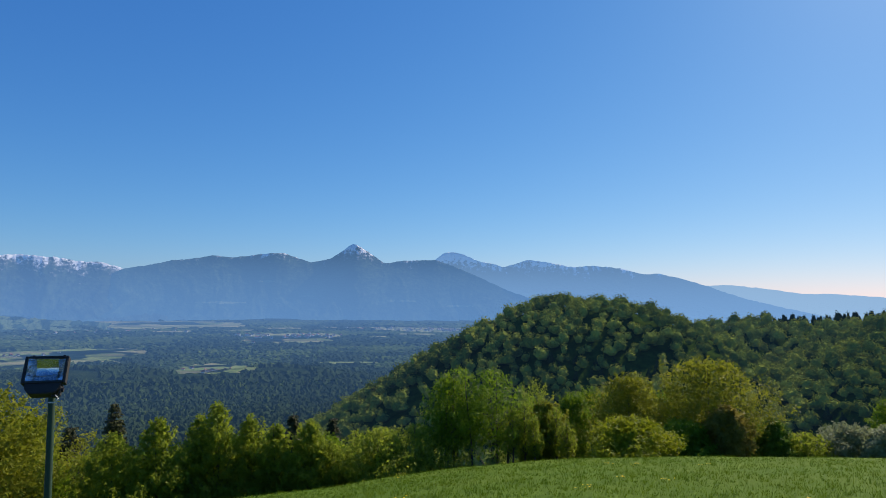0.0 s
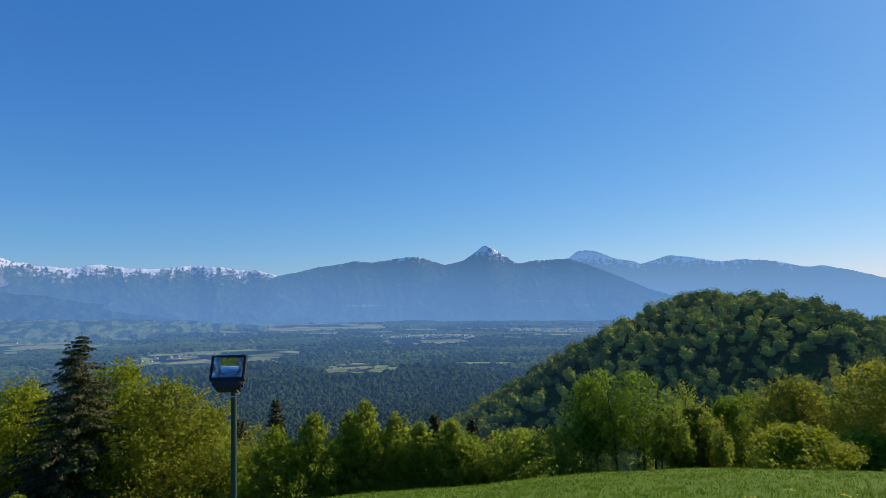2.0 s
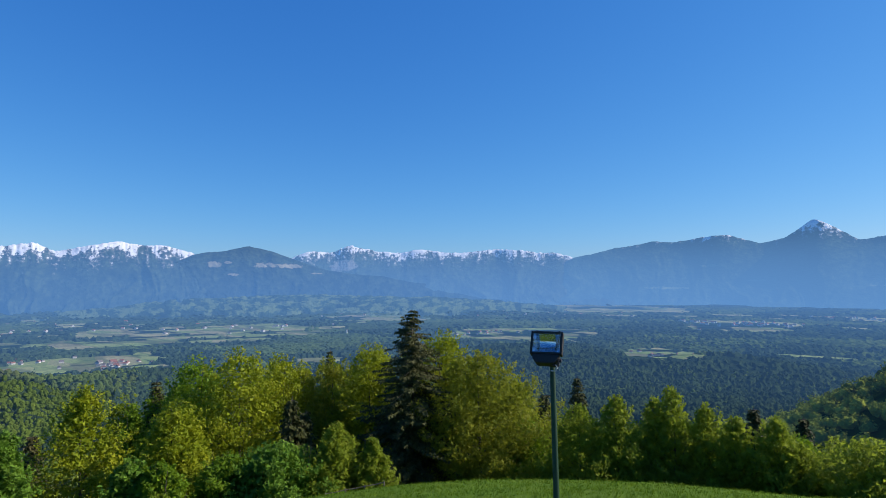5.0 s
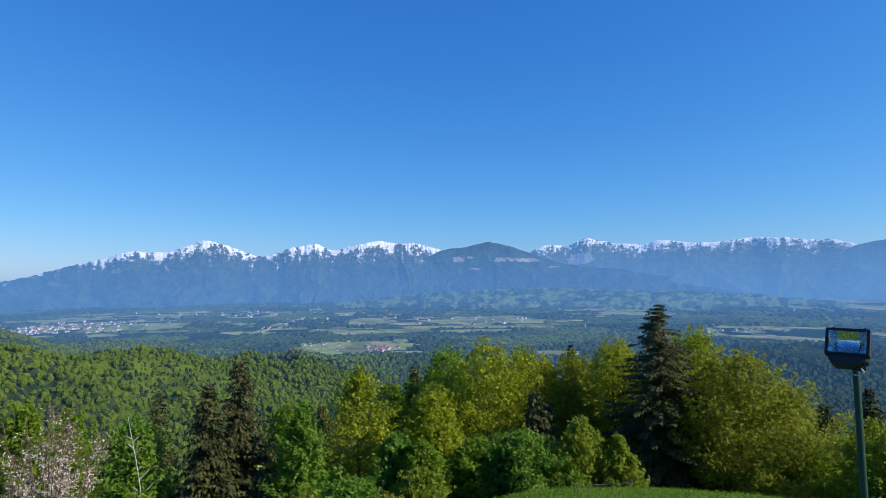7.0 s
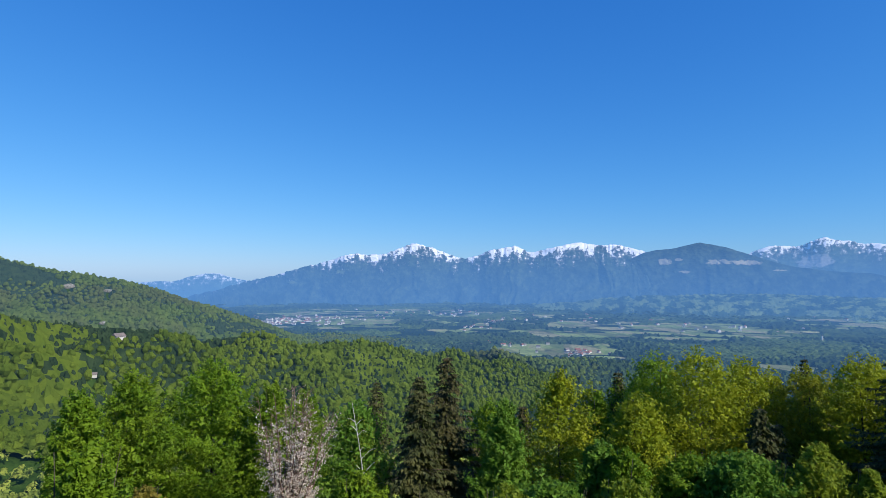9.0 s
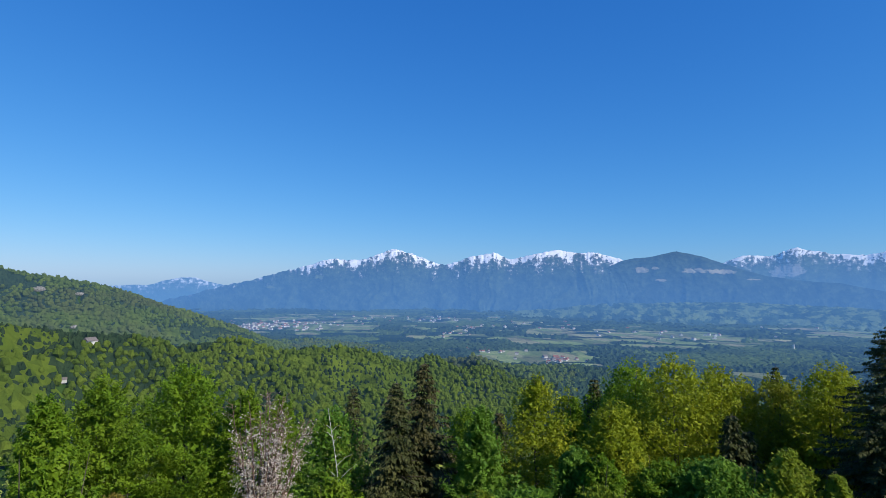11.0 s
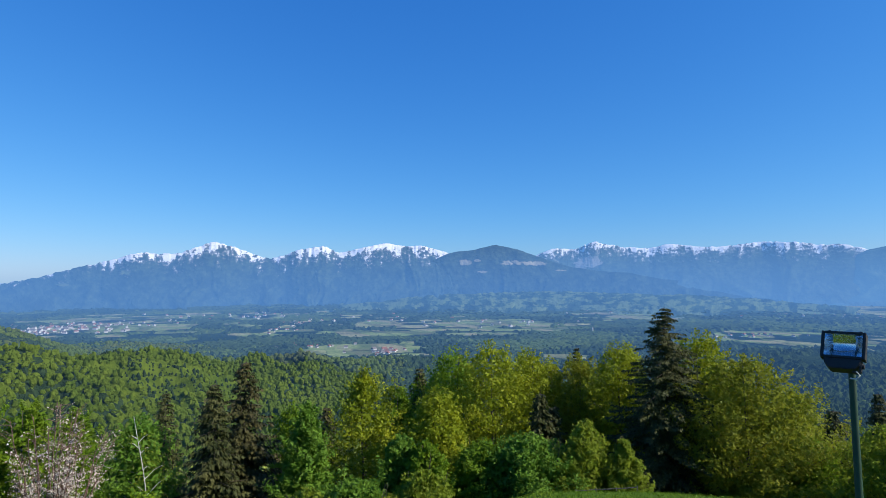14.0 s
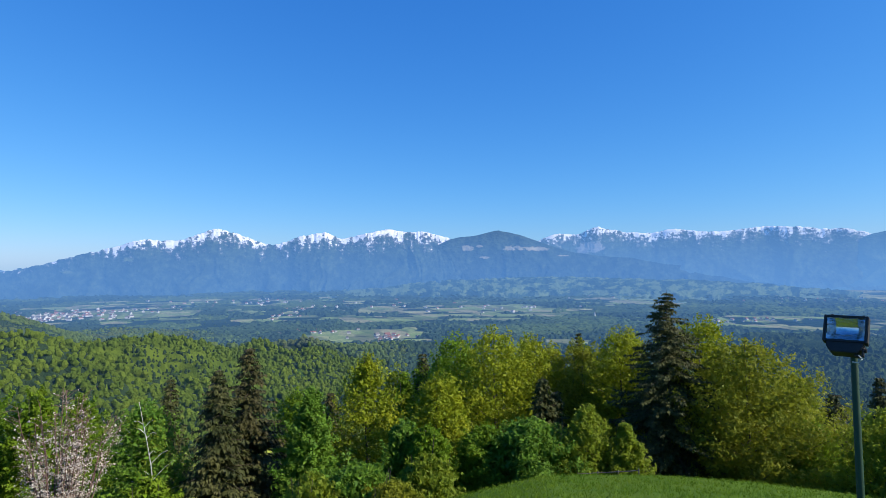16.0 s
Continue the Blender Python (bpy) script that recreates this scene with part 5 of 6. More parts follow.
broadleaf("beech_tree", "fresh green leafy beech tree at the meadow edge", -12.1, 60, -8.6, 4.7, "beech", profile_egg, seed=47, count=21006, clumps=127, leaf=0.130)
broadleaf("lime_tree", "large olive-green tree with fine young leaves", -17.2, 58, -6.6, 6.5, "olive", profile_round, seed=48, count=30000, clumps=150, core=5200, low=0.25, leaf=0.122, steep=22.0)
broadleaf("lime_tree", "large olive-green tree with fine young leaves", -23.7, 55, -4.8, 9.2, "olive", profile_round, seed=49, count=33000, clumps=170, core=5200, low=0.25, leaf=0.122, steep=22.0)
broadleaf("beech_tree", "fresh green leafy beech tree at the meadow edge", -20.1, 62, -8.1, 5.8, "beech", profile_round, seed=50, count=26785, clumps=163, leaf=0.130)
broadleaf("hornbeam_tree", "yellow-green tree in young spring leaf", -17.4, 46, -10.5, 7.0, "yellow", profile_round, seed=51, count=23985, clumps=146, leaf=0.130)
broadleaf("plum_tree", "tree with rusty young leaves", -25.1, 50, -8.9, 3.2, "rust", profile_round, seed=52, count=18247, clumps=111, leaf=0.130)
broadleaf("beech_tree", "fresh green leafy beech tree at the meadow edge", -21.7, 50, -10.4, 5.2, "beech", profile_round, seed=53, count=19365, clumps=117, leaf=0.130)
broadleaf("maple_tree", "bright green bushy maple", -28.6, 54, -9.7, 3.8, "bright", profile_point, seed=54, count=15283, clumps=93, leaf=0.138)
broadleaf("birch_tree", "slender light green birch at the meadow edge", -30.9, 54, -10.4, 4.5, "birch", profile_egg, seed=55, count=12871, clumps=90, bark_mat=BARK, leaf=0.122, steep=26.0, sag=0.35, core=700)
broadleaf("flowering_bush", "pale silvery green flowering bush", -34.0, 56, -9.4, 4.9, "pale", profile_round, seed=56, count=20440, clumps=124, category="bush", stems=3, leaf=0.12, steep=25.0)
broadleaf("flowering_bush", "pale silvery green flowering bush", -36.2, 54, -9.3, 3.2, "pale", profile_round, seed=57, count=12871, clumps=78, category="bush", stems=3, leaf=0.12, steep=25.0)
broadleaf("birch_tree", "slender light green birch at the meadow edge", -8.7, 70, -7.4, 4.5, "birch", profile_egg, seed=58, count=16686, clumps=117, bark_mat=BARK, leaf=0.122, steep=26.0, sag=0.35, core=700)
broadleaf("beech_tree", "fresh green leafy beech tree at the meadow edge", -13.7, 75, -8.0, 4.7, "beech", profile_round, seed=59, count=26260, clumps=159, leaf=0.130)
broadleaf("beech_tree", "fresh green leafy beech tree at the meadow edge", -36.3, 85, -7.2, 3.5, "beech", profile_round, seed=60, count=22158, clumps=134, leaf=0.130)
broadleaf("birch_tree", "slender light green birch at the meadow edge", 51.1, 37, -13.1, 6.0, "birch", profile_birch, seed=61, count=11848, clumps=82, bark_mat=BARK, leaf=0.122, steep=26.0, sag=0.35, core=700)
broadleaf("birch_bush", "light green young birch bush beside the meadow", 47.7, 37, -14.5, 3.4, "birch", profile_point, seed=62, count=9368, clumps=60, bark_mat=BARK, low=0.04, category="bush", stems=3, leaf=0.122, steep=26.0, sag=0.35, core=1100)
broadleaf("maple_bush", "bright green leafy bush beside the meadow", 56.2, 37, -14.5, 7.1, "bright", profile_round, seed=63, count=19568, clumps=119, low=0.04, category="bush", stems=3, leaf=0.138)
broadleaf("beech_bush", "green leafy beech bush beside the meadow", 60.6, 38, -15.1, 5.6, "beech", profile_round, seed=64, count=15850, clumps=96, low=0.04, category="bush", stems=3, leaf=0.130)
broadleaf("beech_bush", "green leafy beech bush beside the meadow", 66.0, 37, -15.1, 4.8, "beech", profile_round, seed=65, count=13227, clumps=80, low=0.04, category="bush", stems=3, leaf=0.130)
broadleaf("birch_bush", "light green young birch bush beside the meadow", 53.9, 37, -16.2, 3.2, "birch", profile_round, seed=66, count=8817, clumps=60, bark_mat=BARK, low=0.04, category="bush", stems=3, leaf=0.122, steep=26.0, sag=0.35, core=1100)
broadleaf("birch_bush", "light green young birch bush beside the meadow", 63.6, 42, -13.7, 4.4, "birch", profile_egg, seed=67, count=13763, clumps=83, bark_mat=BARK, low=0.04, category="bush", stems=3, leaf=0.122, steep=26.0, sag=0.35, core=1100)
broadleaf("maple_bush", "bright green leafy bush beside the meadow", 68.3, 38, -14.6, 4.2, "bright", profile_round, seed=68, count=11886, clumps=72, low=0.04, category="bush", stems=3, leaf=0.138)
conifer("spruce", "slim dark green spruce", 53.9, 44, -11.8, 2.4, "spruce", 69)
broadleaf("maple_bush", "bright green leafy bush beside the meadow", 72.5, 31, -18.2, 6.5, "bright", profile_round, seed=70, count=15007, clumps=91, low=0.04, category="bush", stems=3, leaf=0.138)
broadleaf("birch_bush", "light green young birch bush beside the meadow", 76.7, 30, -18.7, 5.2, "birch", profile_round, seed=71, count=11617, clumps=70, bark_mat=BARK, low=0.04, category="bush", stems=3, leaf=0.122, steep=26.0, sag=0.35, core=1100)
broadleaf("birch_bush", "light green young birch bush beside the meadow", 66.0, 32, -17.7, 4.9, "birch", profile_round, seed=72, count=11676, clumps=71, bark_mat=BARK, low=0.04, category="bush", stems=3, leaf=0.122, steep=26.0, sag=0.35, core=1100)
broadleaf("lime_bush", "olive-green bush in young leaf beside the meadow", 69.3, 29, -20.0, 4.9, "olive", profile_round, seed=73, count=10580, clumps=64, low=0.04, category="bush", stems=3, leaf=0.122, steep=22.0)
broadleaf("beech_bush", "green leafy beech bush beside the meadow", 113.1, 30, -13.6, 4.4, "darkened_beech", profile_round, seed=75, count=9830, clumps=60, low=0.04, category="bush", stems=3, leaf=0.130)
broadleaf("plum_bush", "bush with reddish-brown twigs and leaves beside the meadow", 108.8, 30, -17.2, 3.7, "rust", profile_round, seed=76, count=8266, clumps=60, low=0.04, category="bush", stems=3, leaf=0.130)
broadleaf("beech_bush", "green leafy beech bush beside the meadow", 90.6, 34, -17.5, 5.2, "darkened_beech", profile_round, seed=77, count=13168, clumps=80, low=0.04, category="bush", stems=3, leaf=0.130)
broadleaf("birch_tree", "slender light green birch behind the first row", 33, 46, -12.8, 4.9, "beech", profile_egg, seed=200, count=7647, clumps=102, bark_mat=BARK, low=0.05, leaf=0.130)
broadleaf("birch_tree", "slender light green birch behind the first row", 30.5, 48, -12.6, 5.0, "birch", profile_egg, seed=201, count=7647, clumps=108, bark_mat=BARK, low=0.05, leaf=0.122, steep=26.0, sag=0.35, core=700)
broadleaf("birch_tree", "slender light green birch behind the first row", 28, 50, -12.4, 4.3, "birch", profile_egg, seed=202, count=7647, clumps=97, bark_mat=BARK, low=0.05, leaf=0.122, steep=26.0, sag=0.35, core=700)
broadleaf("birch_tree", "slender light green birch behind the first row", 25.6, 46, -13.0, 5.3, "beech", profile_egg, seed=203, count=7647, clumps=110, bark_mat=BARK, low=0.05, leaf=0.130)
broadleaf("birch_tree", "slender light green birch behind the first row", 23.4, 48, -12.7, 4.5, "birch", profile_egg, seed=204, count=7647, clumps=98, bark_mat=BARK, low=0.05, leaf=0.122, steep=26.0, sag=0.35, core=700)
broadleaf("birch_tree", "slender light green birch behind the first row", 21.2, 50, -12.0, 4.8, "birch", profile_egg, seed=205, count=7647, clumps=108, bark_mat=BARK, low=0.05, leaf=0.122, steep=26.0, sag=0.35, core=700)
broadleaf("birch_tree", "slender light green birch behind the first row", 18.8, 46, -12.2, 4.8, "beech", profile_egg, seed=206, count=7647, clumps=100, bark_mat=BARK, low=0.05, leaf=0.130)
broadleaf("birch_tree", "slender light green birch behind the first row", 16.2, 48, -12.4, 4.4, "birch", profile_egg, seed=207, count=7647, clumps=95, bark_mat=BARK, low=0.05, leaf=0.122, steep=26.0, sag=0.35, core=700)
broadleaf("birch_tree", "slender light green birch behind the first row", 13.5, 50, -12.4, 5.3, "birch", profile_egg, seed=208, count=7647, clumps=120, bark_mat=BARK, low=0.05, leaf=0.122, steep=26.0, sag=0.35, core=700)
broadleaf("birch_tree", "slender light green birch behind the first row", 10.8, 46, -12.5, 5.2, "beech", profile_egg, seed=209, count=7647, clumps=108, bark_mat=BARK, low=0.05, leaf=0.130)
broadleaf("birch_tree", "slender light green birch behind the first row", 8, 48, -12.3, 4.3, "birch", profile_egg, seed=210, count=7647, clumps=93, bark_mat=BARK, low=0.05, leaf=0.122, steep=26.0, sag=0.35, core=700)
broadleaf("birch_tree", "slender light green birch behind the first row", 5, 50, -12.2, 5.0, "birch", profile_egg, seed=211, count=7647, clumps=113, bark_mat=BARK, low=0.05, leaf=0.122, steep=26.0, sag=0.35, core=700)
broadleaf("hornbeam_tree", "leafy spring tree in the second row", 47, 54, -6.2, 4.6, "yellow", profile_egg, seed=300, count=6117, clumps=112, low=0.05, leaf=0.130)
broadleaf("hornbeam_tree", "leafy spring tree in the second row", 49.3, 56, -7.2, 4.6, "olive", profile_egg, seed=301, count=6117, clumps=116, low=0.05, leaf=0.122, steep=22.0)
broadleaf("hornbeam_tree", "leafy spring tree in the second row", 51.2, 58, -7.6, 4.6, "beech", profile_egg, seed=302, count=6117, clumps=121, low=0.05, leaf=0.130)
broadleaf("hornbeam_tree", "leafy spring tree in the second row", 54.3, 54, -7.3, 4.6, "yellow", profile_egg, seed=303, count=6117, clumps=112, low=0.05, leaf=0.130)
broadleaf("hornbeam_tree", "leafy spring tree in the second row", 56.3, 56, -7.8, 4.6, "beech", profile_egg, seed=304, count=6117, clumps=116, low=0.05, leaf=0.130)
broadleaf("hornbeam_tree", "leafy spring tree in the second row", 58.3, 58, -7.0, 4.6, "yellow", profile_egg, seed=305, count=6117, clumps=121, low=0.05, leaf=0.130)
broadleaf("hornbeam_tree", "leafy spring tree in the second row", 62.2, 54, -7.4, 4.6, "beech", profile_egg, seed=306, count=6117, clumps=112, low=0.05, leaf=0.130)
broadleaf("hornbeam_tree", "leafy spring tree in the second row", 64.6, 56, -8.2, 4.6, "beech", profile_egg, seed=307, count=6117, clumps=116, low=0.05, leaf=0.130)
broadleaf("hornbeam_tree", "leafy spring tree in the second row", 66.6, 58, -9.0, 4.6, "beech", profile_egg, seed=308, count=6117, clumps=121, low=0.05, leaf=0.130)
broadleaf("hornbeam_tree", "leafy spring tree in the second row", 69, 54, -9.4, 4.6, "yellow", profile_egg, seed=309, count=6117, clumps=112, low=0.05, leaf=0.130)
broadleaf("hornbeam_tree", "leafy spring tree in the second row", 40.3, 56, -7.2, 4.6, "yellow", profile_egg, seed=310, count=6117, clumps=116, low=0.05, leaf=0.130)
broadleaf("hornbeam_tree", "leafy spring tree in the second row", 38, 58, -8.4, 4.6, "olive", profile_egg, seed=311, count=6117, clumps=121, low=0.05, leaf=0.122, steep=22.0)
broadleaf("hornbeam_tree", "leafy spring tree in the second row", 35.6, 54, -10, 4.6, "beech", profile_egg, seed=312, count=6117, clumps=112, low=0.05, leaf=0.130)
broadleaf("birch_sapling", "slender young birch with a thin bare stem", -6.6, 44, -10.2, 1.5, "birch", profile_egg, seed=400, count=1700, clumps=44, bark_mat=BARK, low=0.34, leaf=0.11, steep=30.0, sag=0.3, core=60)
broadleaf("birch_sapling", "slender young birch with a thin bare stem", -7.7, 45, -9.6, 1.7, "birch", profile_egg, seed=401, count=1700, clumps=44, bark_mat=BARK, low=0.34, leaf=0.11, steep=30.0, sag=0.3, core=60)
broadleaf("birch_sapling", "slender young birch with a thin bare stem", -8.6, 44, -11.0, 1.4, "birch", profile_egg, seed=402, count=1700, clumps=44, bark_mat=BARK, low=0.34, leaf=0.11, steep=30.0, sag=0.3, core=60)
broadleaf("birch_sapling", "slender young birch with a thin bare stem", -10.6, 46, -10.0, 1.6, "birch", profile_egg, seed=403, count=1700, clumps=44, bark_mat=BARK, low=0.34, leaf=0.11, steep=30.0, sag=0.3, core=60)
broadleaf("birch_sapling", "slender young birch with a thin bare stem", -11.6, 45, -11.2, 1.5, "birch", profile_egg, seed=404, count=1700, clumps=44, bark_mat=BARK, low=0.34, leaf=0.11, steep=30.0, sag=0.3, core=60)


def cherry(az, r, top, width, seed):
    """A wild cherry: stems fanning from the foot, fine reddish twigs, white blossom along the lower and outer ones."""
    g = np.random.default_rng(seed)
    x, y = (float(v) for v in polar(az, r))
    z0 = float(height(x, y)) - 0.1
    H, W = r * math.tan(radians(top)) - z0, r * radians(width)
    thing = tagged(new("cherry_tree"), "wild cherry with white blossom and bare reddish twigs", "tree")
    thing.location = (x, y, z0)
    tubes, flowers = [], []
    for s in range(22):
        a, spread = g.uniform(0, 2 * np.pi), W / 2 * g.uniform(0.25, 1.0)
        tip = np.array([spread * math.cos(a), spread * math.sin(a), H * g.uniform(0.80, 1.0) * (1 - 0.25 * (spread / W))])
        t = np.linspace(0, 1, 9)[:, None]
        stem = np.array([0.15 * math.cos(a), 0.15 * math.sin(a), 0]) * (1 - t) + tip * np.concatenate([t ** 1.5, t ** 1.5, t ** 0.9], 1)
        stem[1:-1] += g.normal(0, 0.07, (7, 3))
        tubes.append(tube(stem, np.linspace(0.075, 0.012, 9), 6))
        for k in range(58):
            q = g.uniform(0.22, 0.99)
            p0 = np.array([np.interp(q, t[:, 0], stem[:, i]) for i in range(3)])
            b = a + g.normal(0, 1.1)
            L = g.uniform(0.5, 1.5) * (1.15 - 0.5 * q)
            way = np.array([math.cos(b) * 0.75, math.sin(b) * 0.75, g.uniform(0.15, 0.8)])
            p1, p2 = p0 + way * L * 0.55, p0 + way * L + np.array([0, 0, -0.12 * L])
            tubes.append(tube([p0, p1, p2], [0.014, 0.010, 0.005], 4))
            bloom = 0.95 - 0.95 * max(q - 0.45, 0) / 0.55
            n = int(g.integers(18, 40) * bloom * (0.65 + 0.35 * math.cos(b - 0.6)))
            u = np.sort(g.uniform(0.15, 1.05, n))[:, None]
            flowers.append(p0 + (p1 - p0) * np.minimum(u * 2, 1) + (p2 - p1) * np.maximum(u * 2 - 1, 0) + g.normal(0, 0.045, (n, 3)))
    f = np.concatenate(flowers)
    pieces_mesh("blossom", leaf_shapes(f, g.normal(0, 1, f.shape), 0.088, g, 1.1), LEAF["blossom"], thing)
    wood("trunk", tubes, BARK_RED, thing)
    return thing


cherry(97.1, 36, -8.7, 10.0, 6)


def bare_birch(az, r, top, seed):
    """A thin birch stem with pale crooked limbs and hardly a leaf."""
    g = np.random.default_rng(seed)
    x, y = (float(v) for v in polar(az, r))
    z0 = float(height(x, y)) - 0.1
    H = r * math.tan(radians(top)) - z0
    thing = tagged(new("birch_tree"), "thin half-bare birch with a crooked white stem", "tree")
    thing.location = (x, y, z0)
    t = np.linspace(0, 1, 10)
    side = np.array(polar(az - 90, 1.0))
    sway = 0.55 * np.sin(t * 4.2) * t
    stem = np.stack([side[0] * sway, side[1] * sway, t * H], 1)
    tubes = [tube(stem, 0.050 * (1 - t) + 0.012, 7)]
    leaves = []
    for k in range(12):
        q = g.uniform(0.35, 0.95)
        p0 = np.array([np.interp(q, t, stem[:, i]) for i in range(3)])
        s = (-1) ** k * g.uniform(0.6, 1.0)
        L = g.uniform(0.8, 1.9) * (1.25 - q)
        p1 = p0 + np.array([side[0] * s * L * 0.6, side[1] * s * L * 0.6, L * 0.5])
        p2 = p1 + np.array([side[0] * s * L * 0.5, side[1] * s * L * 0.5, L * g.uniform(-0.3, 0.35)])
        tubes.append(tube([p0, p1, p2], [0.020, 0.014, 0.006], 5))
        leaves.append(p2 + g.normal(0, 0.30, (40, 3)))
    f = np.concatenate(leaves)
    pieces_mesh("crown", leaf_shapes(f, g.normal(0, 1, f.shape), 0.10, g), LEAF["birch"], thing)
    wood("trunk", tubes, BARK_WHITE, thing)
    return thing


bare_birch(90.6, 36.5, -11.6, 9)


# ---------------------------------------------------------------- floodlight on its pole
def metal(name, a, b, rough, metallic=0.0):
    m = Mat(name)
    n = m.noise(m.local(), 14.0, 6.0, 0.7)
    m.set(Base_Color=m.ramp(n, [(0.35, a), (0.7, b)]), Metallic=metallic, Roughness=m.ramp(n, [(0.3, rough), (0.8, min(rough + 0.2, 1.0))]))
    return m.bump(n, 0.15, 0.004).m


GREEN_PAINT = metal("green_painted_steel", (0.004, 0.032, 0.014), (0.007, 0.048, 0.021), 0.58)
BLACK_CASE = metal("black_cast_housing", (0.008, 0.008, 0.009), (0.022, 0.022, 0.024), 0.65)
BRIGHT = metal("polished_reflector", (0.50, 0.51, 0.52), (0.62, 0.62, 0.62), 0.05, 1.0)
CABLE = metal("pale_cable", (0.45, 0.45, 0.43), (0.60, 0.60, 0.58), 0.5)
m = Mat("lamp_glass")
m.set(Base_Color=(1.0, 1.0, 1.0), Roughness=0.0, Transmission_Weight=1.0, IOR=1.2)
GLASS = m.m


def box(bm, sx, sy, sz, at=(0, 0, 0), bevel=0.0):
    res = bmesh.ops.create_cube(bm, size=1, matrix=Matrix.Translation(at) @ Matrix.Diagonal((sx, sy, sz, 1)))
    if bevel:
        edges = list({e for v in res["verts"] for e in v.link_edges})
        bmesh.ops.bevel(bm, geom=edges, offset=bevel, segments=2, affect="EDGES")
    return bm


def floodlight():
    thing = tagged(new("floodlight"), "black floodlight on a tall green steel pole", "floodlight")
    top = Vector((-3.319, 5.408, -0.81))
    foot = Vector((-3.227, 5.350, 0))
    foot.z = float(height(foot.x, foot.y)) - 0.05
    thing.location = foot
    d = top - foot
    bm = bmesh.new()
    rings = []
    for k, (s, rad) in enumerate(((0, 0.034), (0.5, 0.029), (0.985, 0.026), (1.0, 0.020))):
        c = d * s
        rings.append([bm.verts.new((c.x + rad * math.cos(a), c.y + rad * math.sin(a), c.z)) for a in [i * math.tau / 20 for i in range(20)]])
    for a, b in zip(rings, rings[1:]):
        for i in range(20):
            f = bm.faces.new((a[i], a[(i + 1) % 20], b[(i + 1) % 20], b[i]))
            f.smooth = True
    bm.faces.new(rings[-1])
    part("pole", bm, GREEN_PAINT, thing, "dark green painted steel pole")
    # the head faces the hilltop and leans back
    face = Vector((-top.x, -top.y, 0)).normalized()
    yaw = math.degrees(math.atan2(face.x, -face.y))
    head = new("lamp_head")
    head.parent = thing
    head.matrix_basis = Matrix.Translation(d + Vector((-0.042, -0.026, 0.182))) @ pose(0, 0, 0, -26, 0, yaw - 11)

    def put(name, bm, mat, label="", turn=None):
        ob = part(name, bm, mat, head, label)
        if turn:
            ob.matrix_basis = turn
        return ob

    W, Hh = 0.312, 0.232
    bm = bmesh.new()
    for sx in (-1, 1):
        box(bm, 0.022, 0.085, Hh, (sx * (W / 2 - 0.011), 0.0, 0), 0.004)
    for sz in (-1, 1):
        box(bm, W - 0.044, 0.085, 0.020, (0, 0, sz * (Hh / 2 - 0.010)), 0.004)
    box(bm, W - 0.03, 0.012, Hh - 0.03, (0, 0.055, 0), 0.004)
    for sx in (-0.10, 0.12):
        box(bm, 0.018, 0.02, 0.012, (sx, -0.02, Hh / 2 + 0.005), 0.002)
    put("housing", bm, BLACK_CASE)
    # trough of polished sheet, curved from top to bottom
    bm = bmesh.new()
    cols = []
    for i in range(17):
        t = -1 + 2 * i / 16
        z, y = t * (Hh / 2 - 0.022), 0.044 - 0.070 * abs(t) ** 2.0
        cols.append([bm.verts.new((sx * (W / 2 - 0.024), y, z)) for sx in (-1, -0.6, 0.6, 1)])
        cols[-1][0].co.y = cols[-1][3].co.y = -0.028
    for a, b in zip(cols, cols[1:]):
        for k in range(3):
            f = bm.faces.new((a[k], a[k + 1], b[k + 1], b[k]))
            f.smooth = k == 1
    put("reflector", bm, BRIGHT, "polished curved reflector")
    bm = bmesh.new()
    box(bm, W - 0.046, 0.004, Hh - 0.042, (0, -0.034, 0))
    ob = put("glass", bm, GLASS, "clear front glass")
    ob.visible_shadow = False
    bm = bmesh.new()
    deep = [bm.verts.new((sx * w, y, z)) for z, w in ((-Hh / 2 - 0.012, 0.130), (-Hh / 2 - 0.048, 0.124), (-Hh / 2 - 0.088, 0.088)) for sx, y in ((-1, -0.04), (1, -0.04), (1, 0.085), (-1, 0.085))]
    for k in (0, 4):
        for i in range(4):
            bm.faces.new((deep[k + i], deep[k + 4 + i], deep[k + 4 + (i + 1) % 4], deep[k + (i + 1) % 4]))
    bm.faces.new(deep[:4]), bm.faces.new(deep[:7:-1])
    bmesh.ops.recalc_face_normals(bm, faces=bm.faces)
    bmesh.ops.bevel(bm, geom=list(bm.edges), offset=0.006, segments=2, affect="EDGES")
    box(bm, 0.265, 0.10, 0.022, (0, 0.015, -Hh / 2 - 0.008), 0.006)
    put("gear_box", bm, BLACK_CASE)
    bm = bmesh.new()
    box(bm, 0.014, 0.05, 0.085, (0.126, 0.0, -Hh / 2 - 0.06), 0.004)
    box(bm, 0.05, 0.05, 0.014, (0.095, 0.0, -Hh / 2 - 0.105), 0.004)
    bmesh.ops.create_cone(bm, cap_ends=True, segments=14, radius1=0.018, radius2=0.018, depth=0.03, matrix=Matrix.Translation((0.135, 0, -Hh / 2 - 0.05)) @ Matrix.Rotation(math.pi / 2, 4, "Y"))
    put("bracket", bm, BLACK_CASE)
    cu = [(0.10, -0.02, -Hh / 2 - 0.10), (0.125, -0.03, -Hh / 2 - 0.13), (0.105, -0.03, -Hh / 2 - 0.165), (0.06, -0.02, -Hh / 2 - 0.16)]
    v, f = tube(cu, [0.006] * 4, 8)
    link("cable", v, f, CABLE, None, True, head)
    return thing


floodlight()


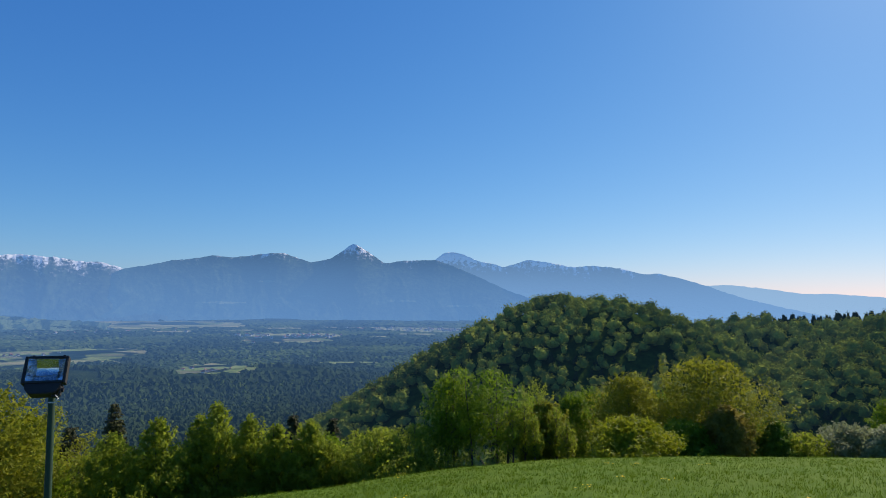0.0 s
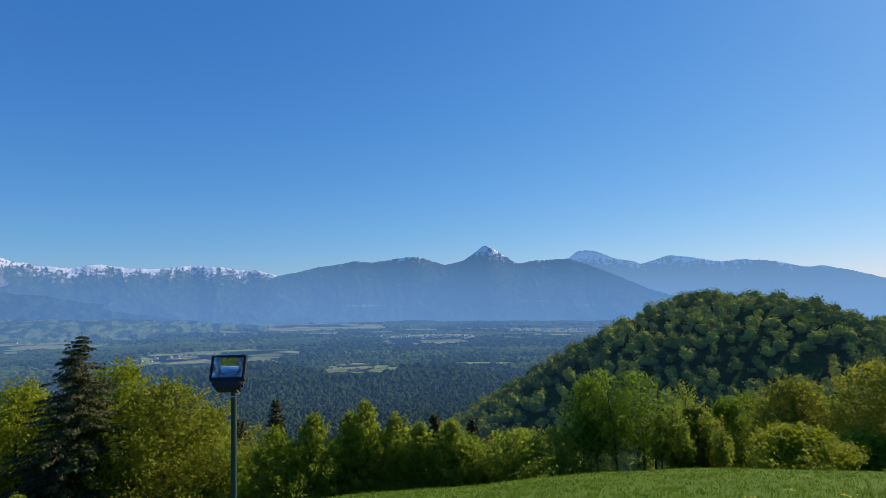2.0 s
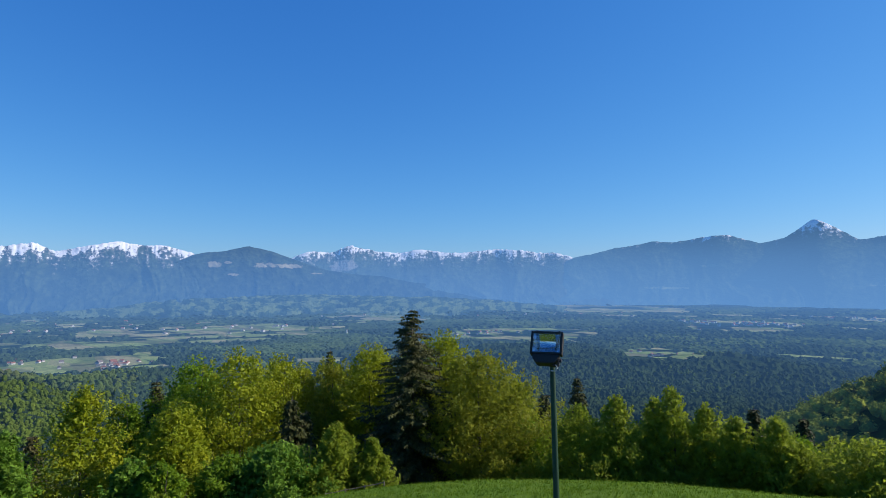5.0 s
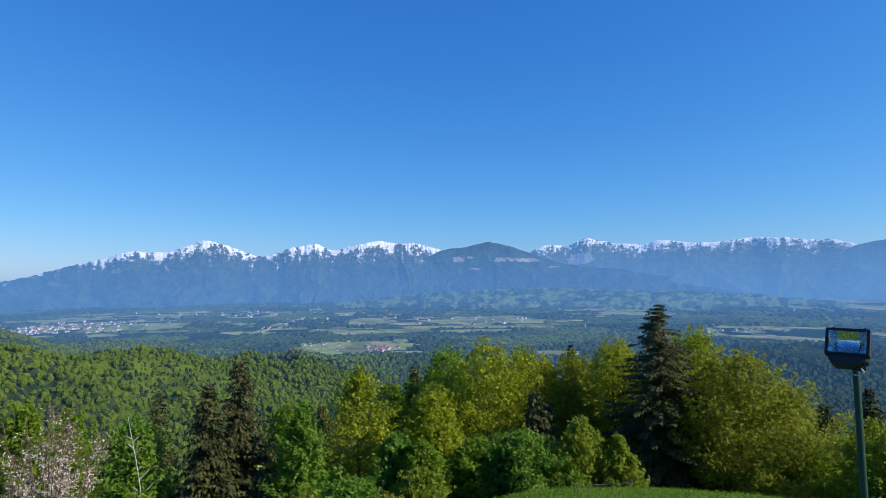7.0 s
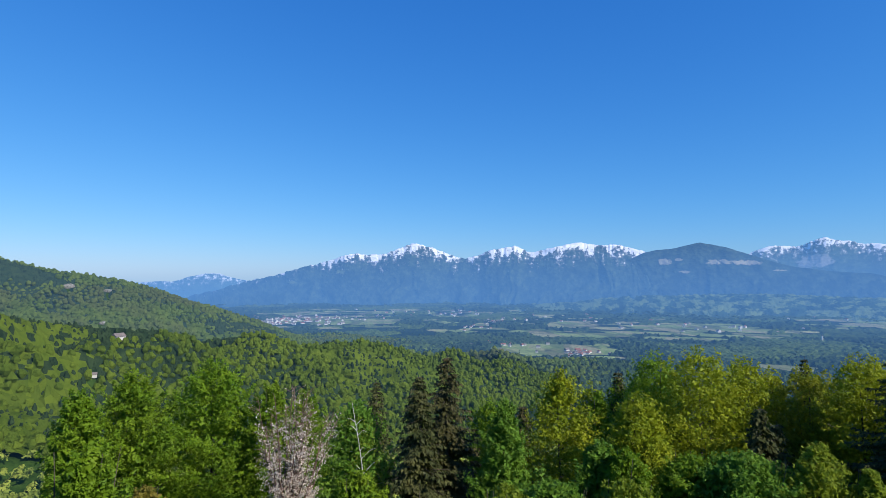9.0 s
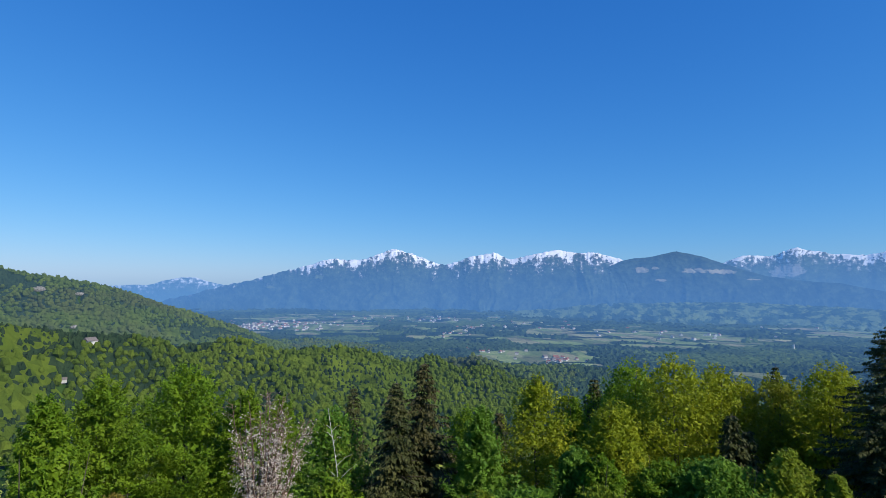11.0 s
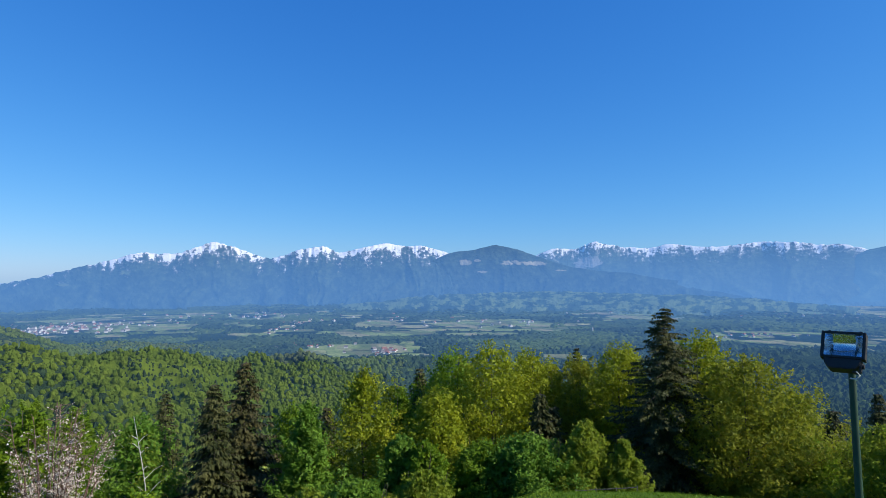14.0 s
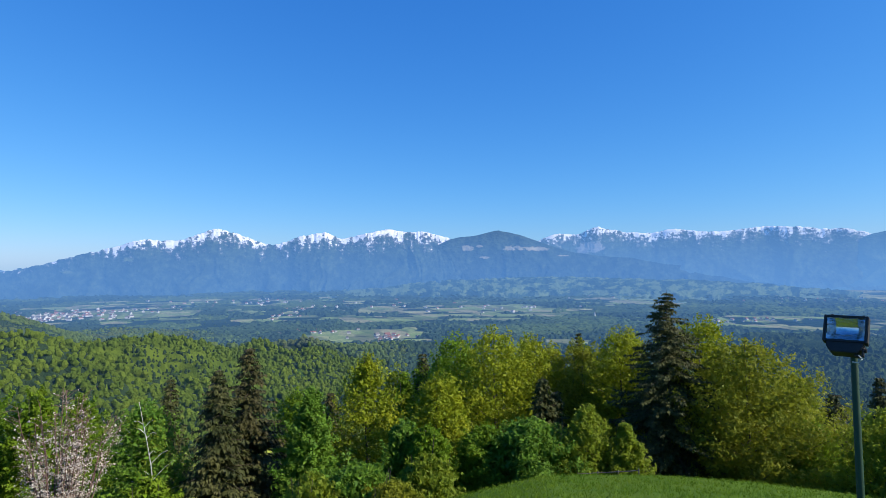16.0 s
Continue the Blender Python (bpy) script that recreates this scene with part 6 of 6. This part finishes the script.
# ---------------------------------------------------------------- fence at the meadow's edge
FENCE_WOOD = bark("weathered_fence_wood", (0.10, 0.09, 0.075), (0.24, 0.21, 0.18))


def fence():
    thing = tagged(new("fence"), "low weathered wooden rail fence at the meadow edge", "fence")
    pts = []
    for az in (46.6, 48.4, 50.2, 52.0):
        x, y = (float(v) for v in polar(az, 34.6))
        pts.append(Vector((x, y, float(height(x, y)))))
    thing.location = pts[0]
    for p in pts:
        v, f = tube([p - pts[0] + Vector((0, 0, -0.2)), p - pts[0] + Vector((0, 0, 0.50))], [0.035, 0.03], 7)
        link("post", v, f, FENCE_WOOD, None, False, thing)
    for a, b in zip(pts, pts[1:]):
        v, f = tube([a - pts[0] + Vector((0, 0, 0.42)), (a + b) / 2 - pts[0] + Vector((0, 0, 0.40)), b - pts[0] + Vector((0, 0, 0.42))], [0.024, 0.024, 0.02], 7)
        link("rail", v, f, FENCE_WOOD, None, False, thing)


fence()


# ---------------------------------------------------------------- grass
def grass_blades(n, seed):
    g = np.random.default_rng(seed)
    az = g.uniform(-44, 72, n)
    d = np.interp(az, EDGE_AZ, EDGE_R)
    r = 7.5 + (d + 0.8 - 7.5) * g.uniform(0, 1, n) ** 0.8
    x, y = polar(az, r)
    c = np.stack([x, y, height(x, y) - 0.02], 1)
    k = 5
    c = np.repeat(c, k, 0) + np.concatenate([g.normal(0, 0.05, (n * k, 2)), np.zeros((n * k, 1))], 1)
    tall = (g.uniform(0.06, 0.17, n * k) * (0.6 + 0.8 * fbm(c[:, 0] * 0.5, c[:, 1] * 0.5, 8, 2)))[:, None]
    a = g.uniform(0, 2 * np.pi, n * k)
    side = np.stack([np.cos(a), np.sin(a), 0 * a], 1) * 0.012
    bend = np.stack([g.normal(0, 0.4, n * k), g.normal(0, 0.4, n * k), np.ones(n * k)], 1) * tall
    q = np.stack([c - side, c + side, c + bend], 1)
    return tagged(pieces_mesh("meadow_grass", q, LEAF_GRASS), "fresh green meadow grass", "grass", kind="stuff")


LEAF_GRASS = leaf_material("grass_blades", (0.052, 0.122, 0.008), (0.112, 0.215, 0.014), (0.155, 0.235, 0.020), 0.3).m
grass_blades(18000, 51)
FLOWER = leaf_material("dandelion_yellow", (0.70, 0.45, 0.01), (0.80, 0.55, 0.02), (0.80, 0.60, 0.03), 0.2).m


def dandelions(n, seed):
    g = np.random.default_rng(seed)
    heads = []
    az = np.repeat(g.uniform(-42, 5, n // 6), 6) + g.normal(0, 0.35, n // 6 * 6)
    r = np.repeat(g.uniform(13, 34, n // 6), 6) + g.normal(0, 0.25, n // 6 * 6)
    x, y = polar(az, r)
    z = height(x, y) + g.uniform(0.08, 0.16, len(x))
    for k in range(len(x)):
        for s in range(5):
            a = s * 1.2566
            c = np.array([x[k], y[k], z[k]])
            u = np.array([math.cos(a), math.sin(a), 0.35])
            v = np.array([-math.sin(a), math.cos(a), 0])
            heads.append([c, c + 0.6 * 0.03 * u - 0.015 * v, c + 0.03 * u, c + 0.6 * 0.03 * u + 0.015 * v])
    return tagged(pieces_mesh("dandelions", np.array(heads), FLOWER), "scattered yellow dandelion heads in the grass", "flowers", kind="stuff")


dandelions(90, 52)
